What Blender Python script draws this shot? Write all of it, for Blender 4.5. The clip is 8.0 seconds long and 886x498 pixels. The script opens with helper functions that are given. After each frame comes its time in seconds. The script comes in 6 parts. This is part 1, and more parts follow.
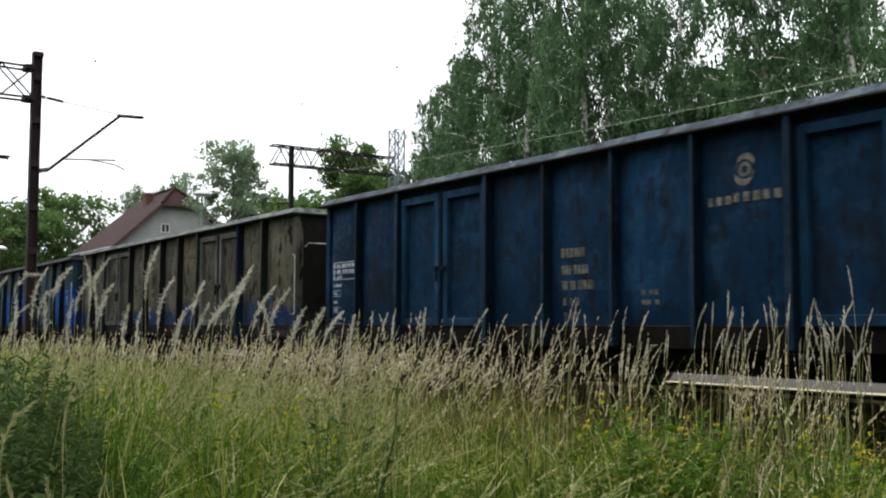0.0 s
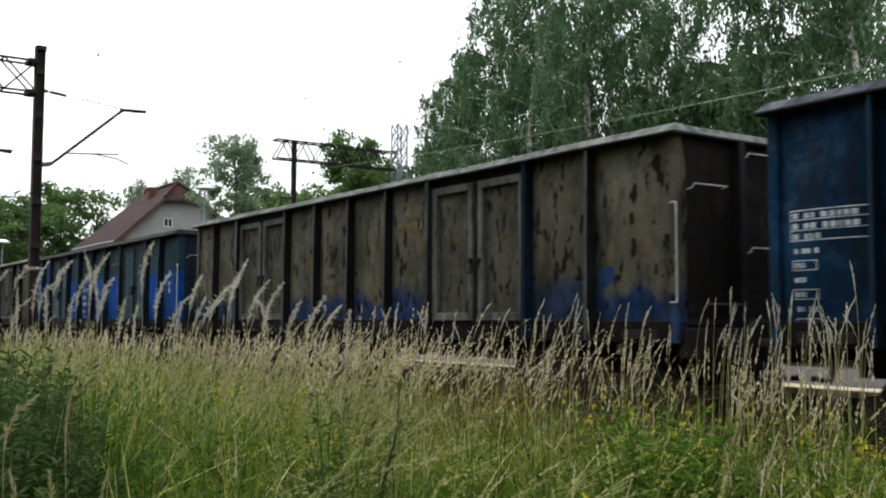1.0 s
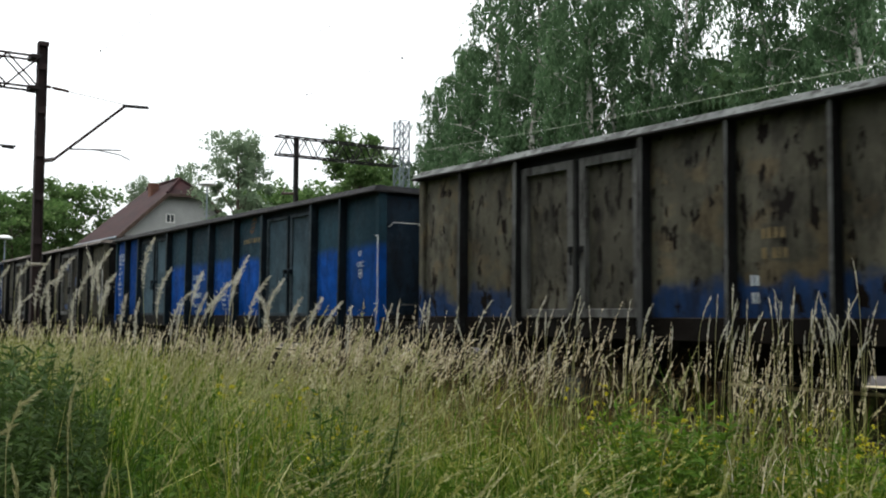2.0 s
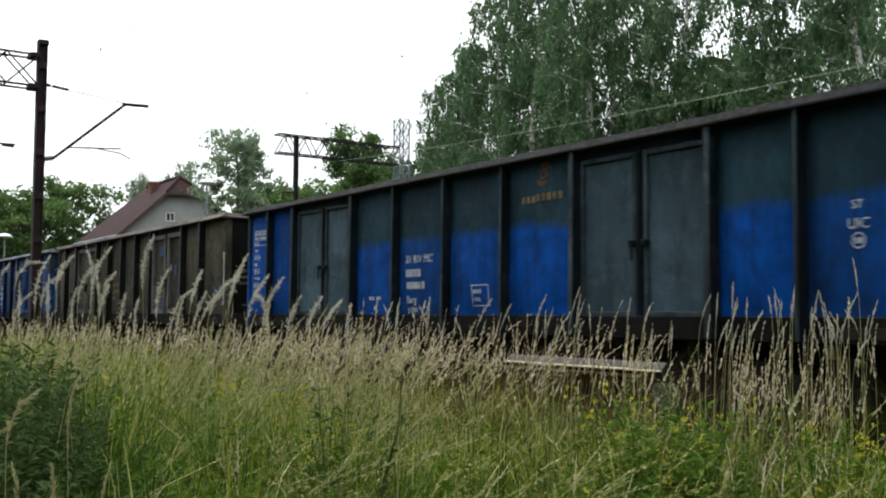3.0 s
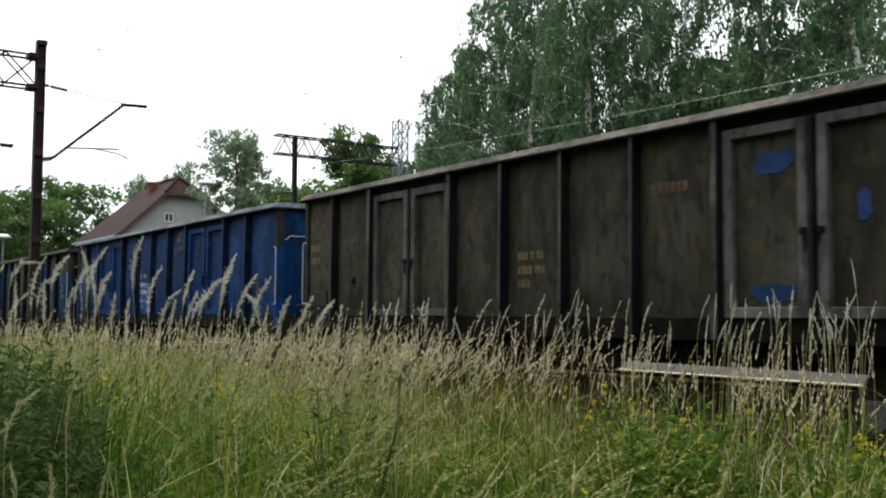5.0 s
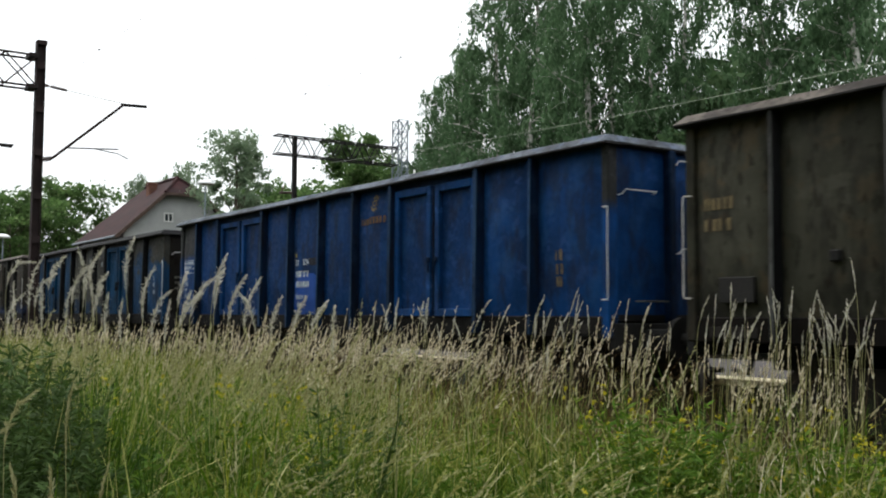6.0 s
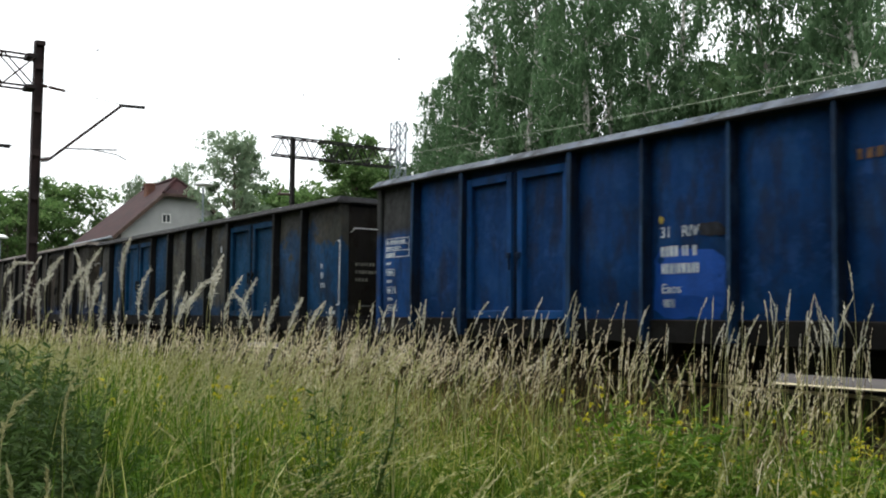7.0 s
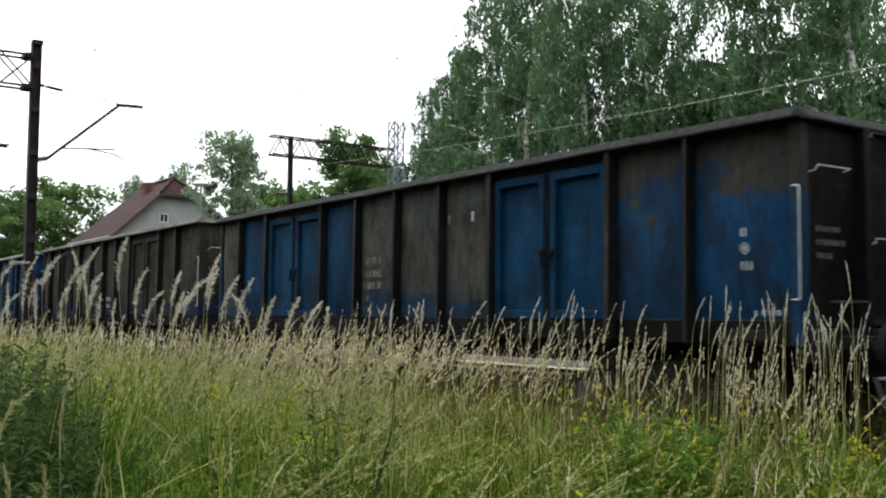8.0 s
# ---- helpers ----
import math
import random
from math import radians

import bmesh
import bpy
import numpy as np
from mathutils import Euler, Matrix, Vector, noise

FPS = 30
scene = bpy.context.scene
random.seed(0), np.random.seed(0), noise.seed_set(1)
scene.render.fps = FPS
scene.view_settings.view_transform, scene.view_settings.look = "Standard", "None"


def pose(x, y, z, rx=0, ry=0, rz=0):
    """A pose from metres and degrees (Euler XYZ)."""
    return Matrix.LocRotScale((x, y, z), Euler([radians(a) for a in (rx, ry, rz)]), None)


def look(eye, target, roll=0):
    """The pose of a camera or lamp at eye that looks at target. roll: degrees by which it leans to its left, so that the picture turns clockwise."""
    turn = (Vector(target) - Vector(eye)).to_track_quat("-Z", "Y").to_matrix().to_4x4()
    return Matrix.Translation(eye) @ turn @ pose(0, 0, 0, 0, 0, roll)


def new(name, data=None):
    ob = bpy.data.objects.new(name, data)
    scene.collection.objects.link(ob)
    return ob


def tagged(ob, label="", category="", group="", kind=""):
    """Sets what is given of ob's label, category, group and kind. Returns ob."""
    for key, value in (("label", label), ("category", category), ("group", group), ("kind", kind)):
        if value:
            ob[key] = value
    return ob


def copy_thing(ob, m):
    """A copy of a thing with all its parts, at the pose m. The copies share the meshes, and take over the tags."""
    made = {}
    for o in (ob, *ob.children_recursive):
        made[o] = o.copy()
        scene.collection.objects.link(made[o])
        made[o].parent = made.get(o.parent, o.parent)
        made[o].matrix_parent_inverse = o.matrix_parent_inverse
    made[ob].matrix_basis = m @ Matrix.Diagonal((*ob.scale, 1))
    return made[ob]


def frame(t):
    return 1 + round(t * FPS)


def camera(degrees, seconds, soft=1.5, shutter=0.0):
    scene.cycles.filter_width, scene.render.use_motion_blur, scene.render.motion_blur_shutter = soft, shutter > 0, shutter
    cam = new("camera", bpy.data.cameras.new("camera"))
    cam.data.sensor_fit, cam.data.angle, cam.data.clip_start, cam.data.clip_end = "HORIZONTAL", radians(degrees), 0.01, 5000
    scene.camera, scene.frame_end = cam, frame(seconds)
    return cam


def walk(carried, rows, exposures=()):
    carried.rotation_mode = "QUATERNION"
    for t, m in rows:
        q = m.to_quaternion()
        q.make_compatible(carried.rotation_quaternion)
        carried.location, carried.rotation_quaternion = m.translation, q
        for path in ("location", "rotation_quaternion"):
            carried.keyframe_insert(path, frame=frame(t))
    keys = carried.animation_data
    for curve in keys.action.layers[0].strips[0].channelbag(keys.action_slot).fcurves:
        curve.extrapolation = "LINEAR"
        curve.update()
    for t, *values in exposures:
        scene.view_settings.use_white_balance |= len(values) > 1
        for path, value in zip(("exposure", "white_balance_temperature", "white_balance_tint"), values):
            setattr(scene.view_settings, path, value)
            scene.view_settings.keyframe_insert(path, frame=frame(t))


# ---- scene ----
# Tracks run along x, the train goes towards +x; y points from the camera to the train.
EYE = Vector((0.0, 0.0, 1.5))
RAIL = 0.20            # height of the rail's top over the meadow
TRACK_Y = 8.86         # middle of the train's track

cam = camera(47.67, 8.0, soft=2.0, shutter=0.15)


def heading(turn, tilt, lean):
    a, b = radians(turn), radians(tilt)
    way = Vector((-math.cos(a) * math.cos(b), math.sin(a) * math.cos(b), math.sin(b)))
    return look(EYE, EYE + way, lean)


SWAY = [
    (0.0, 34.639, 4.293, 0.013), (0.5, 34.669, 4.204, 0.079), (1.0, 34.494, 4.000, 0.140),
    (1.5, 34.401, 3.875, 0.207), (3.0, 34.382, 3.709, 0.259), (3.5, 34.388, 3.776, 0.229),
    (4.0, 34.400, 3.701, 0.205), (4.5, 34.443, 3.726, 0.255), (6.0, 34.471, 3.752, 0.288),
    (6.5, 34.492, 3.772, 0.361), (7.0, 34.597, 3.861, 0.473), (7.5, 34.676, 3.897, 0.489),
    (8.0, 34.721, 3.842, 0.464),
]
walk(cam, [(t, heading(a, b, c)) for t, a, b, c in SWAY],
     exposures=[(0.0, -0.15), (3.5, -0.17), (4.5, -0.16), (6.0, -0.20), (6.6, -0.01), (7.0, 0.03), (8.0, 0.03)])

# ---------------------------------------------------------------- light
world = bpy.data.worlds.new("sky")
scene.world = world
world.use_nodes = True
wn, wl = world.node_tree.nodes, world.node_tree.links
sky = wn.new("ShaderNodeTexSky")
sky.sky_type = "NISHITA"
sky.sun_disc = False
sky.sun_elevation, sky.sun_rotation = radians(56), radians(248)
sky.dust_density, sky.air_density = 3.0, 1.0
pale = wn.new("ShaderNodeHueSaturation")           # a thin bright overcast takes the blue out of the sky
pale.inputs["Saturation"].default_value = 0.30
veil = wn.new("ShaderNodeMix")                     # and is three times as bright overhead as at the horizon
veil.data_type = "RGBA"
veil.inputs["Factor"].default_value = 0.85
above = wn.new("ShaderNodeSeparateXYZ")
wl.new(wn.new("ShaderNodeTexCoord").outputs["Generated"], above.inputs["Vector"])
rise = wn.new("ShaderNodeMapRange")
rise.inputs["To Min"].default_value, rise.inputs["To Max"].default_value = 1 / 3, 1.0
wl.new(above.outputs["Z"], rise.inputs["Value"])
cloud = wn.new("ShaderNodeVectorMath")
cloud.operation = "SCALE"
cloud.inputs[0].default_value = (30.0, 31.0, 31.8)
wl.new(rise.outputs["Result"], cloud.inputs["Scale"])
wl.new(sky.outputs["Color"], pale.inputs["Color"])
wl.new(pale.outputs["Color"], veil.inputs["A"])
wl.new(cloud.outputs["Vector"], veil.inputs["B"])
wl.new(veil.outputs["Result"], wn["Background"].inputs["Color"])
wn["Background"].inputs["Strength"].default_value = 0.12

sun_data = bpy.data.lights.new("sun", "SUN")
sun_data.energy, sun_data.angle, sun_data.color = 2.22, radians(16), (1.0, 0.96, 0.9)
sun = new("sun", sun_data)
sun.matrix_world = look((-35, -14, 56), (0, 0, 0))


# ---------------------------------------------------------------- materials
class Nodes:
    """A small writer of node materials."""

    def __init__(self, name, rough=0.7, metal=0.0, gloss=0.15):
        self.mat = bpy.data.materials.new(name)
        self.mat.use_nodes = True
        self.n, self.l = self.mat.node_tree.nodes, self.mat.node_tree.links
        self.bsdf = self.n["Principled BSDF"]
        self.bsdf.inputs["Roughness"].default_value = rough
        self.bsdf.inputs["Metallic"].default_value = metal
        self.bsdf.inputs["Specular IOR Level"].default_value = gloss
        self.place = self.n.new("ShaderNodeTexCoord").outputs["Object"]

    def shift(self, where, scale=(1, 1, 1)):
        m = self.n.new("ShaderNodeMapping")
        m.inputs["Location"].default_value, m.inputs["Scale"].default_value = where, scale
        self.l.new(self.place, m.inputs["Vector"])
        return m.outputs["Vector"]

    def noise(self, scale, detail=4, vector=None, rough=0.55):
        t = self.n.new("ShaderNodeTexNoise")
        t.inputs["Scale"].default_value, t.inputs["Detail"].default_value = scale, detail
        t.inputs["Roughness"].default_value = rough
        self.l.new(vector or self.place, t.inputs["Vector"])
        return t.outputs["Fac"]

    def span(self, value, a, b, lo=0.0, hi=1.0):
        m = self.n.new("ShaderNodeMapRange")
        m.interpolation_type = "SMOOTHSTEP"
        for k, v in zip(("From Min", "From Max", "To Min", "To Max"), (a, b, lo, hi)):
            m.inputs[k].default_value = v
        self.l.new(value, m.inputs["Value"])
        return m.outputs["Result"]

    def math(self, op, a, b):
        m = self.n.new("ShaderNodeMath")
        m.operation = op
        for k, v in enumerate((a, b)):
            if isinstance(v, (int, float)):
                m.inputs[k].default_value = v
            else:
                self.l.new(v, m.inputs[k])
        return m.outputs[0]

    def mix(self, fac, a, b, blend="MIX"):
        m = self.n.new("ShaderNodeMix")
        m.data_type, m.blend_type = "RGBA", blend
        for k, v in (("Factor", fac), ("A", a), ("B", b)):
            if isinstance(v, (int, float)):
                m.inputs[k].default_value = v
            elif isinstance(v, tuple):
                m.inputs[k].default_value = (*v, 1)
            else:
                self.l.new(v, m.inputs[k])
        return m.outputs["Result"]

    def height(self):
        x = self.n.new("ShaderNodeSeparateXYZ")
        self.l.new(self.place, x.inputs["Vector"])
        return x.outputs["Z"]

    def random(self, island=False):
        if island:
            return self.n.new("ShaderNodeNewGeometry").outputs["Random Per Island"]
        return self.n.new("ShaderNodeObjectInfo").outputs["Random"]

    def bump(self, value, strength=0.3, distance=0.01):
        b = self.n.new("ShaderNodeBump")
        b.inputs["Strength"].default_value, b.inputs["Distance"].default_value = strength, distance
        self.l.new(value, b.inputs["Height"])
        self.l.new(b.outputs["Normal"], self.bsdf.inputs["Normal"])

    def done(self, colour, rough=None):
        if isinstance(colour, tuple):
            self.bsdf.inputs["Base Color"].default_value = (*colour, 1)
        else:
            self.l.new(colour, self.bsdf.inputs["Base Color"])
        if rough is not None:
            self.l.new(rough, self.bsdf.inputs["Roughness"])
        return self.mat


def dim(c, k):
    return tuple(v * k for v in c)


def rough_coat(name, a, b, scale=3.0, rough=0.8, metal=0.0, relief=0.3, fine=40.0):
    m = Nodes(name, rough, metal)
    big, small = m.noise(scale, 6), m.noise(fine, 3)
    col = m.mix(m.span(big, 0.35, 0.65), a, b)
    col = m.mix(m.span(small, 0.3, 0.75, 0.0, 0.45), col, dim(a, 0.55))
    m.bump(small, relief, 0.006)
    return m.done(col)


def wagon_paint(name, seed, main, low=None, low_z=0.0, ragged=0.25, patch=None, patch_amount=0.5, rust=0.5, rough=0.62, worn=0.3, gloss=0.03, grime=0.6):
    """Old weathered paint: a faded coat, a second coat below a ragged line, patches, rust marks and streaks."""
    m = Nodes(name, rough, 0.0, gloss)
    m.place = m.shift((seed * 7.3, seed * 3.1, 0))
    big, mid, fine = m.noise(0.9, 6), m.noise(3.2, 6), m.noise(16, 5)
    m_streak = m.n.new("ShaderNodeMapping")
    m_streak.inputs["Scale"].default_value = (11, 11, 0.8)
    m.l.new(m.place, m_streak.inputs["Vector"])
    streak = m.noise(1.0, 4, m_streak.outputs["Vector"])
    col = m.mix(m.span(big, 0.3, 0.7), dim(main, 0.36), dim(main, 0.86))
    scuff = m.noise(4.2, 9, m.shift((seed * 1.7, 2, 8), (1.0, 1.0, 1.25)), 0.72)
    wear = m.span(m.noise(1.3, 3, m.shift((seed * 4.1, 5, 1))), 0.42, 0.62, 0.1, 1.0)
    col = m.mix(m.math("MULTIPLY", m.span(scuff, 0.49, 0.60, 0.0, worn), wear), col, tuple(1.15 * v + 0.022 for v in main))
    if patch:
        col = m.mix(m.math("MULTIPLY", m.span(mid, 0.52, 0.62), patch_amount), col, patch)
    if low:
        line = m.math("ADD", m.height(), m.math("MULTIPLY", m.math("SUBTRACT", mid, 0.5), ragged * 2))
        line = m.math("ADD", line, m.math("MULTIPLY", m.math("SUBTRACT", big, 0.5), ragged * 2))
        lowcol = m.mix(m.span(mid, 0.3, 0.65), dim(low, 0.6), low)
        col = m.mix(m.span(line, low_z - 0.10, low_z + 0.10), lowcol, col)
    col = m.mix(m.span(m.random(), 0.0, 1.0, 0.0, 0.45), col, dim(main, 0.42))
    dust = m.span(streak, 0.45, 0.75, 0.0, 0.45)
    col = m.mix(dust, col, dim(main, 0.35))
    spots = m.math("MULTIPLY", m.span(m.noise(7.0, 4, m.shift((seed * 2.0, 9, 4), (1.4, 1.4, 0.55))), 0.575, 0.62), rust)
    col = m.mix(spots, col, (0.008, 0.006, 0.005))
    soot = m.span(m.noise(2.1, 8, m.shift((seed * 5.3, 1, 6), (1.5, 1.5, 0.6)), 0.68), 0.47, 0.63, 0.0, grime)
    col = m.mix(soot, col, (0.010, 0.009, 0.009))
    col = m.mix(m.span(fine, 0.55, 0.8, 0.0, 0.3), col, (0.02, 0.018, 0.014))
    m.bump(m.math("ADD", m.math("MULTIPLY", mid, 0.7), m.math("MULTIPLY", fine, 0.3)), 0.35, 0.02)
    return m.done(col, m.span(fine, 0.3, 0.7, rough - 0.12, rough + 0.18))


def leaf_coat(name, a, b, c, through_light=0.35, rough=0.55):
    """Leaves: three tones mixed leaf by leaf, with light shining through."""
    m = Nodes(name, rough, 0.0, 0.05)
    r = m.random(island=True)
    patch = m.noise(0.7, 3)
    col = m.mix(m.span(r, 0.0, 0.65), a, b)
    col = m.mix(m.span(r, 0.78, 1.0), col, c)
    col = m.mix(m.span(patch, 0.3, 0.75, 0.0, 0.5), col, dim(a, 0.7))
    mat = m.done(col)
    lit = m.n.new("ShaderNodeBsdfTranslucent")
    m.l.new(col, lit.inputs["Color"])
    both = m.n.new("ShaderNodeMixShader")
    both.inputs["Fac"].default_value = through_light
    m.l.new(m.bsdf.outputs["BSDF"], both.inputs[1])
    m.l.new(lit.outputs["BSDF"], both.inputs[2])
    m.l.new(both.outputs["Shader"], m.n["Material Output"].inputs["Surface"])
    return mat


# Underframe steel and bogies are set near black for the shade under the wagons.
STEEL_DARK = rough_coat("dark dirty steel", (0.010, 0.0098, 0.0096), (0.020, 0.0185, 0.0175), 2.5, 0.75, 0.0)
BOGIE = rough_coat("brake dust on cast steel, shade-dark", (0.010, 0.0085, 0.007), (0.020, 0.017, 0.014), 3.0, 0.85)
BOGIE_PALE = rough_coat("pale dusty axle box", (0.065, 0.07, 0.066), (0.04, 0.038, 0.034), 5.0, 0.8)
WHEEL = rough_coat("worn wheel steel", (0.025, 0.02, 0.017), (0.05, 0.04, 0.03), 6.0, 0.6, 0.3)
WHITE_PAINT = rough_coat("chalky white paint", (0.62, 0.62, 0.60), (0.42, 0.42, 0.4), 9.0, 0.7)
MARKING = rough_coat("faded white lettering", (0.46, 0.50, 0.53), (0.25, 0.29, 0.33), 9.0, 0.75)
MARKING_OLD = rough_coat("worn cream lettering", (0.17, 0.165, 0.13), (0.06, 0.06, 0.055), 12.0, 0.8)
YELLOW_MARK = rough_coat("yellow paint mark", (0.26, 0.2, 0.04), (0.15, 0.12, 0.03), 9.0, 0.7)
OCHRE_MARK = rough_coat("worn ochre paint mark", (0.15, 0.115, 0.055), (0.07, 0.056, 0.032), 8.0, 0.8)
RUST_MARK = rough_coat("worn orange paint mark", (0.11, 0.062, 0.03), (0.05, 0.033, 0.02), 8.0, 0.8)
SOOT_MARK = rough_coat("sooty smudge", (0.010, 0.011, 0.014), (0.02, 0.022, 0.03), 8.0, 0.8)
FRESH_BLUE = rough_coat("fresh blue number field", (0.005, 0.052, 0.26), (0.005, 0.040, 0.19), 3.0, 0.6)
BLUE_MARK = rough_coat("fresh blue paint patch", (0.008, 0.035, 0.12), (0.006, 0.022, 0.07), 5.0, 0.6)
RUSTY_MAST = rough_coat("rust-brown mast steel", (0.014, 0.010, 0.010), (0.026, 0.016, 0.015), 1.5, 0.8)
GALVANISED = rough_coat("weathered galvanised steel", (0.21, 0.25, 0.28), (0.15, 0.18, 0.20), 2.0, 0.6, 0.0)
INSULATOR = rough_coat("brown glazed insulator", (0.04, 0.025, 0.02), (0.06, 0.035, 0.03), 5.0, 0.3)
WIRE = rough_coat("grey drawn wire", (0.27, 0.30, 0.24), (0.21, 0.24, 0.19), 2.0, 0.5, 0.4)
RAIL_STEEL = rough_coat("rusty rail steel", (0.09, 0.055, 0.04), (0.13, 0.08, 0.055), 4.0, 0.7, 0.3)
SLEEPER = rough_coat("grey concrete sleeper", (0.22, 0.21, 0.19), (0.15, 0.14, 0.13), 3.0, 0.9)
# Stones darkened to stand for the shade of wagons and tall grass.
BALLAST = rough_coat("brown ballast stones, shade-dark", (0.013, 0.011, 0.010), (0.026, 0.022, 0.019), 9.0, 0.95, 0, 0.9, 25.0)
PAVING = rough_coat("worn grey platform paving", (0.05, 0.044, 0.041), (0.066, 0.059, 0.055), 1.2, 0.9)
KERB = rough_coat("pale concrete platform edge", (0.64, 0.56, 0.35), (0.5, 0.44, 0.29), 2.5, 0.85)
CONCRETE = rough_coat("dark weathered concrete", (0.07, 0.065, 0.06), (0.045, 0.042, 0.038), 1.5, 0.9)
PLASTER = rough_coat("grey-white roughcast", (0.34, 0.35, 0.34), (0.28, 0.29, 0.285), 0.8, 0.9)
ROOF_TILE = rough_coat("weathered red-brown roof tile", (0.030, 0.0085, 0.009), (0.013, 0.0048, 0.0056), 1.3, 0.85, 0, 0.4, 8.0)
BRICK = rough_coat("orange chimney brick", (0.13, 0.062, 0.042), (0.085, 0.045, 0.034), 3.0, 0.9)
DARK_WOOD = rough_coat("dark stained eaves wood", (0.05, 0.035, 0.028), (0.08, 0.055, 0.045), 3.0, 0.8)
LAMP_WHITE = rough_coat("milk-white lamp hood", (0.75, 0.76, 0.76), (0.65, 0.66, 0.66), 2.0, 0.4)
GLASS = Nodes("dark window glass", 0.08, 0.0, 0.5).done((0.03, 0.035, 0.04))
BIRCH_BARK = rough_coat("white birch bark with black marks", (0.72, 0.70, 0.65), (0.16, 0.15, 0.13), 5.0, 0.85, 0, 0.4, 12.0)
BARK = rough_coat("grey-brown bark", (0.11, 0.09, 0.07), (0.06, 0.05, 0.04), 4.0, 0.95, 0, 0.8, 15.0)


def soil_coat():
    m = Nodes("meadow soil under grass", 0.95)
    big, small = m.noise(0.35, 5), m.noise(9, 5)
    col = m.mix(m.span(big, 0.35, 0.65), (0.028, 0.032, 0.013), (0.05, 0.046, 0.022))
    col = m.mix(m.span(small, 0.4, 0.7, 0, 0.6), col, (0.03, 0.03, 0.016))
    m.bump(small, 0.8, 0.05)
    return m.done(col)


SOIL = soil_coat()
BIRCH_LEAF = leaf_coat("birch leaves", (0.052, 0.106, 0.046), (0.098, 0.172, 0.082), (0.19, 0.27, 0.165), 0.46)
LINDEN_LEAF = leaf_coat("broad tree leaves", (0.052, 0.105, 0.030), (0.098, 0.168, 0.052), (0.17, 0.24, 0.095), 0.5)
DARK_LEAF = leaf_coat("dull green tree leaves", (0.075, 0.14, 0.06), (0.115, 0.195, 0.085), (0.17, 0.245, 0.13), 0.5)
# Darkened to stand for the shade under the birch crowns.
UNDER_LEAF = leaf_coat("green undergrowth leaves darkened for crown shade", (0.032, 0.064, 0.026), (0.05, 0.09, 0.036), (0.085, 0.13, 0.06), 0.35)
# Distance haze is put into this leaf colour, paler than the other trees.
HAZE_LEAF = leaf_coat("grey-green tree leaves paled for haze", (0.14, 0.205, 0.125), (0.205, 0.275, 0.17), (0.28, 0.34, 0.235), 0.55)
SHRUB_LEAF = leaf_coat("dark weed leaves", (0.030, 0.060, 0.014), (0.052, 0.092, 0.022), (0.10, 0.145, 0.045))
YELLOW_LEAF = leaf_coat("yellow-green weed leaves", (0.11, 0.18, 0.012), (0.17, 0.24, 0.02), (0.24, 0.30, 0.04))
WEED_LEAF = leaf_coat("fresh weed leaves", (0.056, 0.118, 0.012), (0.09, 0.165, 0.02), (0.15, 0.22, 0.04))


def grass_coat(name, tones, through_light=0.26, patch=1.7):
    """Grass: green, yellow-green and straw in patches, each blade a little different."""
    m = Nodes(name, 0.6, 0.0, 0.05)
    flat = m.shift((0, 0, 0), (1, 1, 0.25))
    r, big, mid = m.random(island=True), m.noise(0.75, 3, flat), m.noise(patch, 4, flat)
    col = m.mix(m.span(mid, 0.40, 0.60), tones[0], tones[1])
    col = m.mix(m.span(big, 0.47, 0.58, 0.0, 0.9), col, tones[2])
    col = m.mix(m.span(m.noise(1.1, 3, m.shift((7, 3, 0), (1, 1, 0.25))), 0.52, 0.60, 0.0, 0.85), col, dim(tones[0], 0.45))
    col = m.mix(m.span(r, 0.88, 1.0, 0.0, 0.8), col, tones[3])
    col = m.mix(m.span(r, 0.0, 0.6, 0.55, 0.0), col, dim(tones[0], 0.5))
    m.done(col)
    lit = m.n.new("ShaderNodeBsdfTranslucent")
    m.l.new(col, lit.inputs["Color"])
    both = m.n.new("ShaderNodeMixShader")
    both.inputs["Fac"].default_value = through_light
    m.l.new(m.bsdf.outputs["BSDF"], both.inputs[1])
    m.l.new(lit.outputs["BSDF"], both.inputs[2])
    m.l.new(both.outputs["Shader"], m.n["Material Output"].inputs["Surface"])
    return m.mat


GRASS_GREEN = grass_coat("meadow grass blades", [(0.028, 0.086, 0.004), (0.096, 0.174, 0.010), (0.245, 0.262, 0.034), (0.58, 0.55, 0.22)], patch=2.4)
GRASS_DRY = leaf_coat("dry grass stalks", (0.40, 0.345, 0.23), (0.665, 0.58, 0.41), (0.92, 0.87, 0.71), 0.3, 0.7)
# Browner than the heads, and darkened further for the shade low among the stalks.
GRASS_STEM = leaf_coat("brown grass stems, shade-dark", (0.09, 0.055, 0.026), (0.19, 0.13, 0.06), (0.42, 0.34, 0.18), 0.25, 0.7)
GRASS_PALE = leaf_coat("flowering grass heads", (0.265, 0.26, 0.115), (0.41, 0.395, 0.21), (0.60, 0.58, 0.38), 0.35, 0.7)
FLOWER = leaf_coat("yellow flower heads", (0.38, 0.34, 0.02), (0.47, 0.42, 0.03), (0.46, 0.43, 0.10), 0.3)
HERB_LEAF = leaf_coat("meadow herb leaves", (0.04, 0.085, 0.008), (0.075, 0.13, 0.014), (0.14, 0.18, 0.03), 0.4)
GRASS_PLUME = leaf_coat("whitish grass plumes", (0.36, 0.345, 0.28), (0.54, 0.52, 0.44), (0.78, 0.76, 0.69), 0.35, 0.7)
GRASS_STRAW = leaf_coat("straw-pale grass stems", (0.21, 0.22, 0.06), (0.36, 0.355, 0.12), (0.72, 0.69, 0.38), 0.35, 0.7)


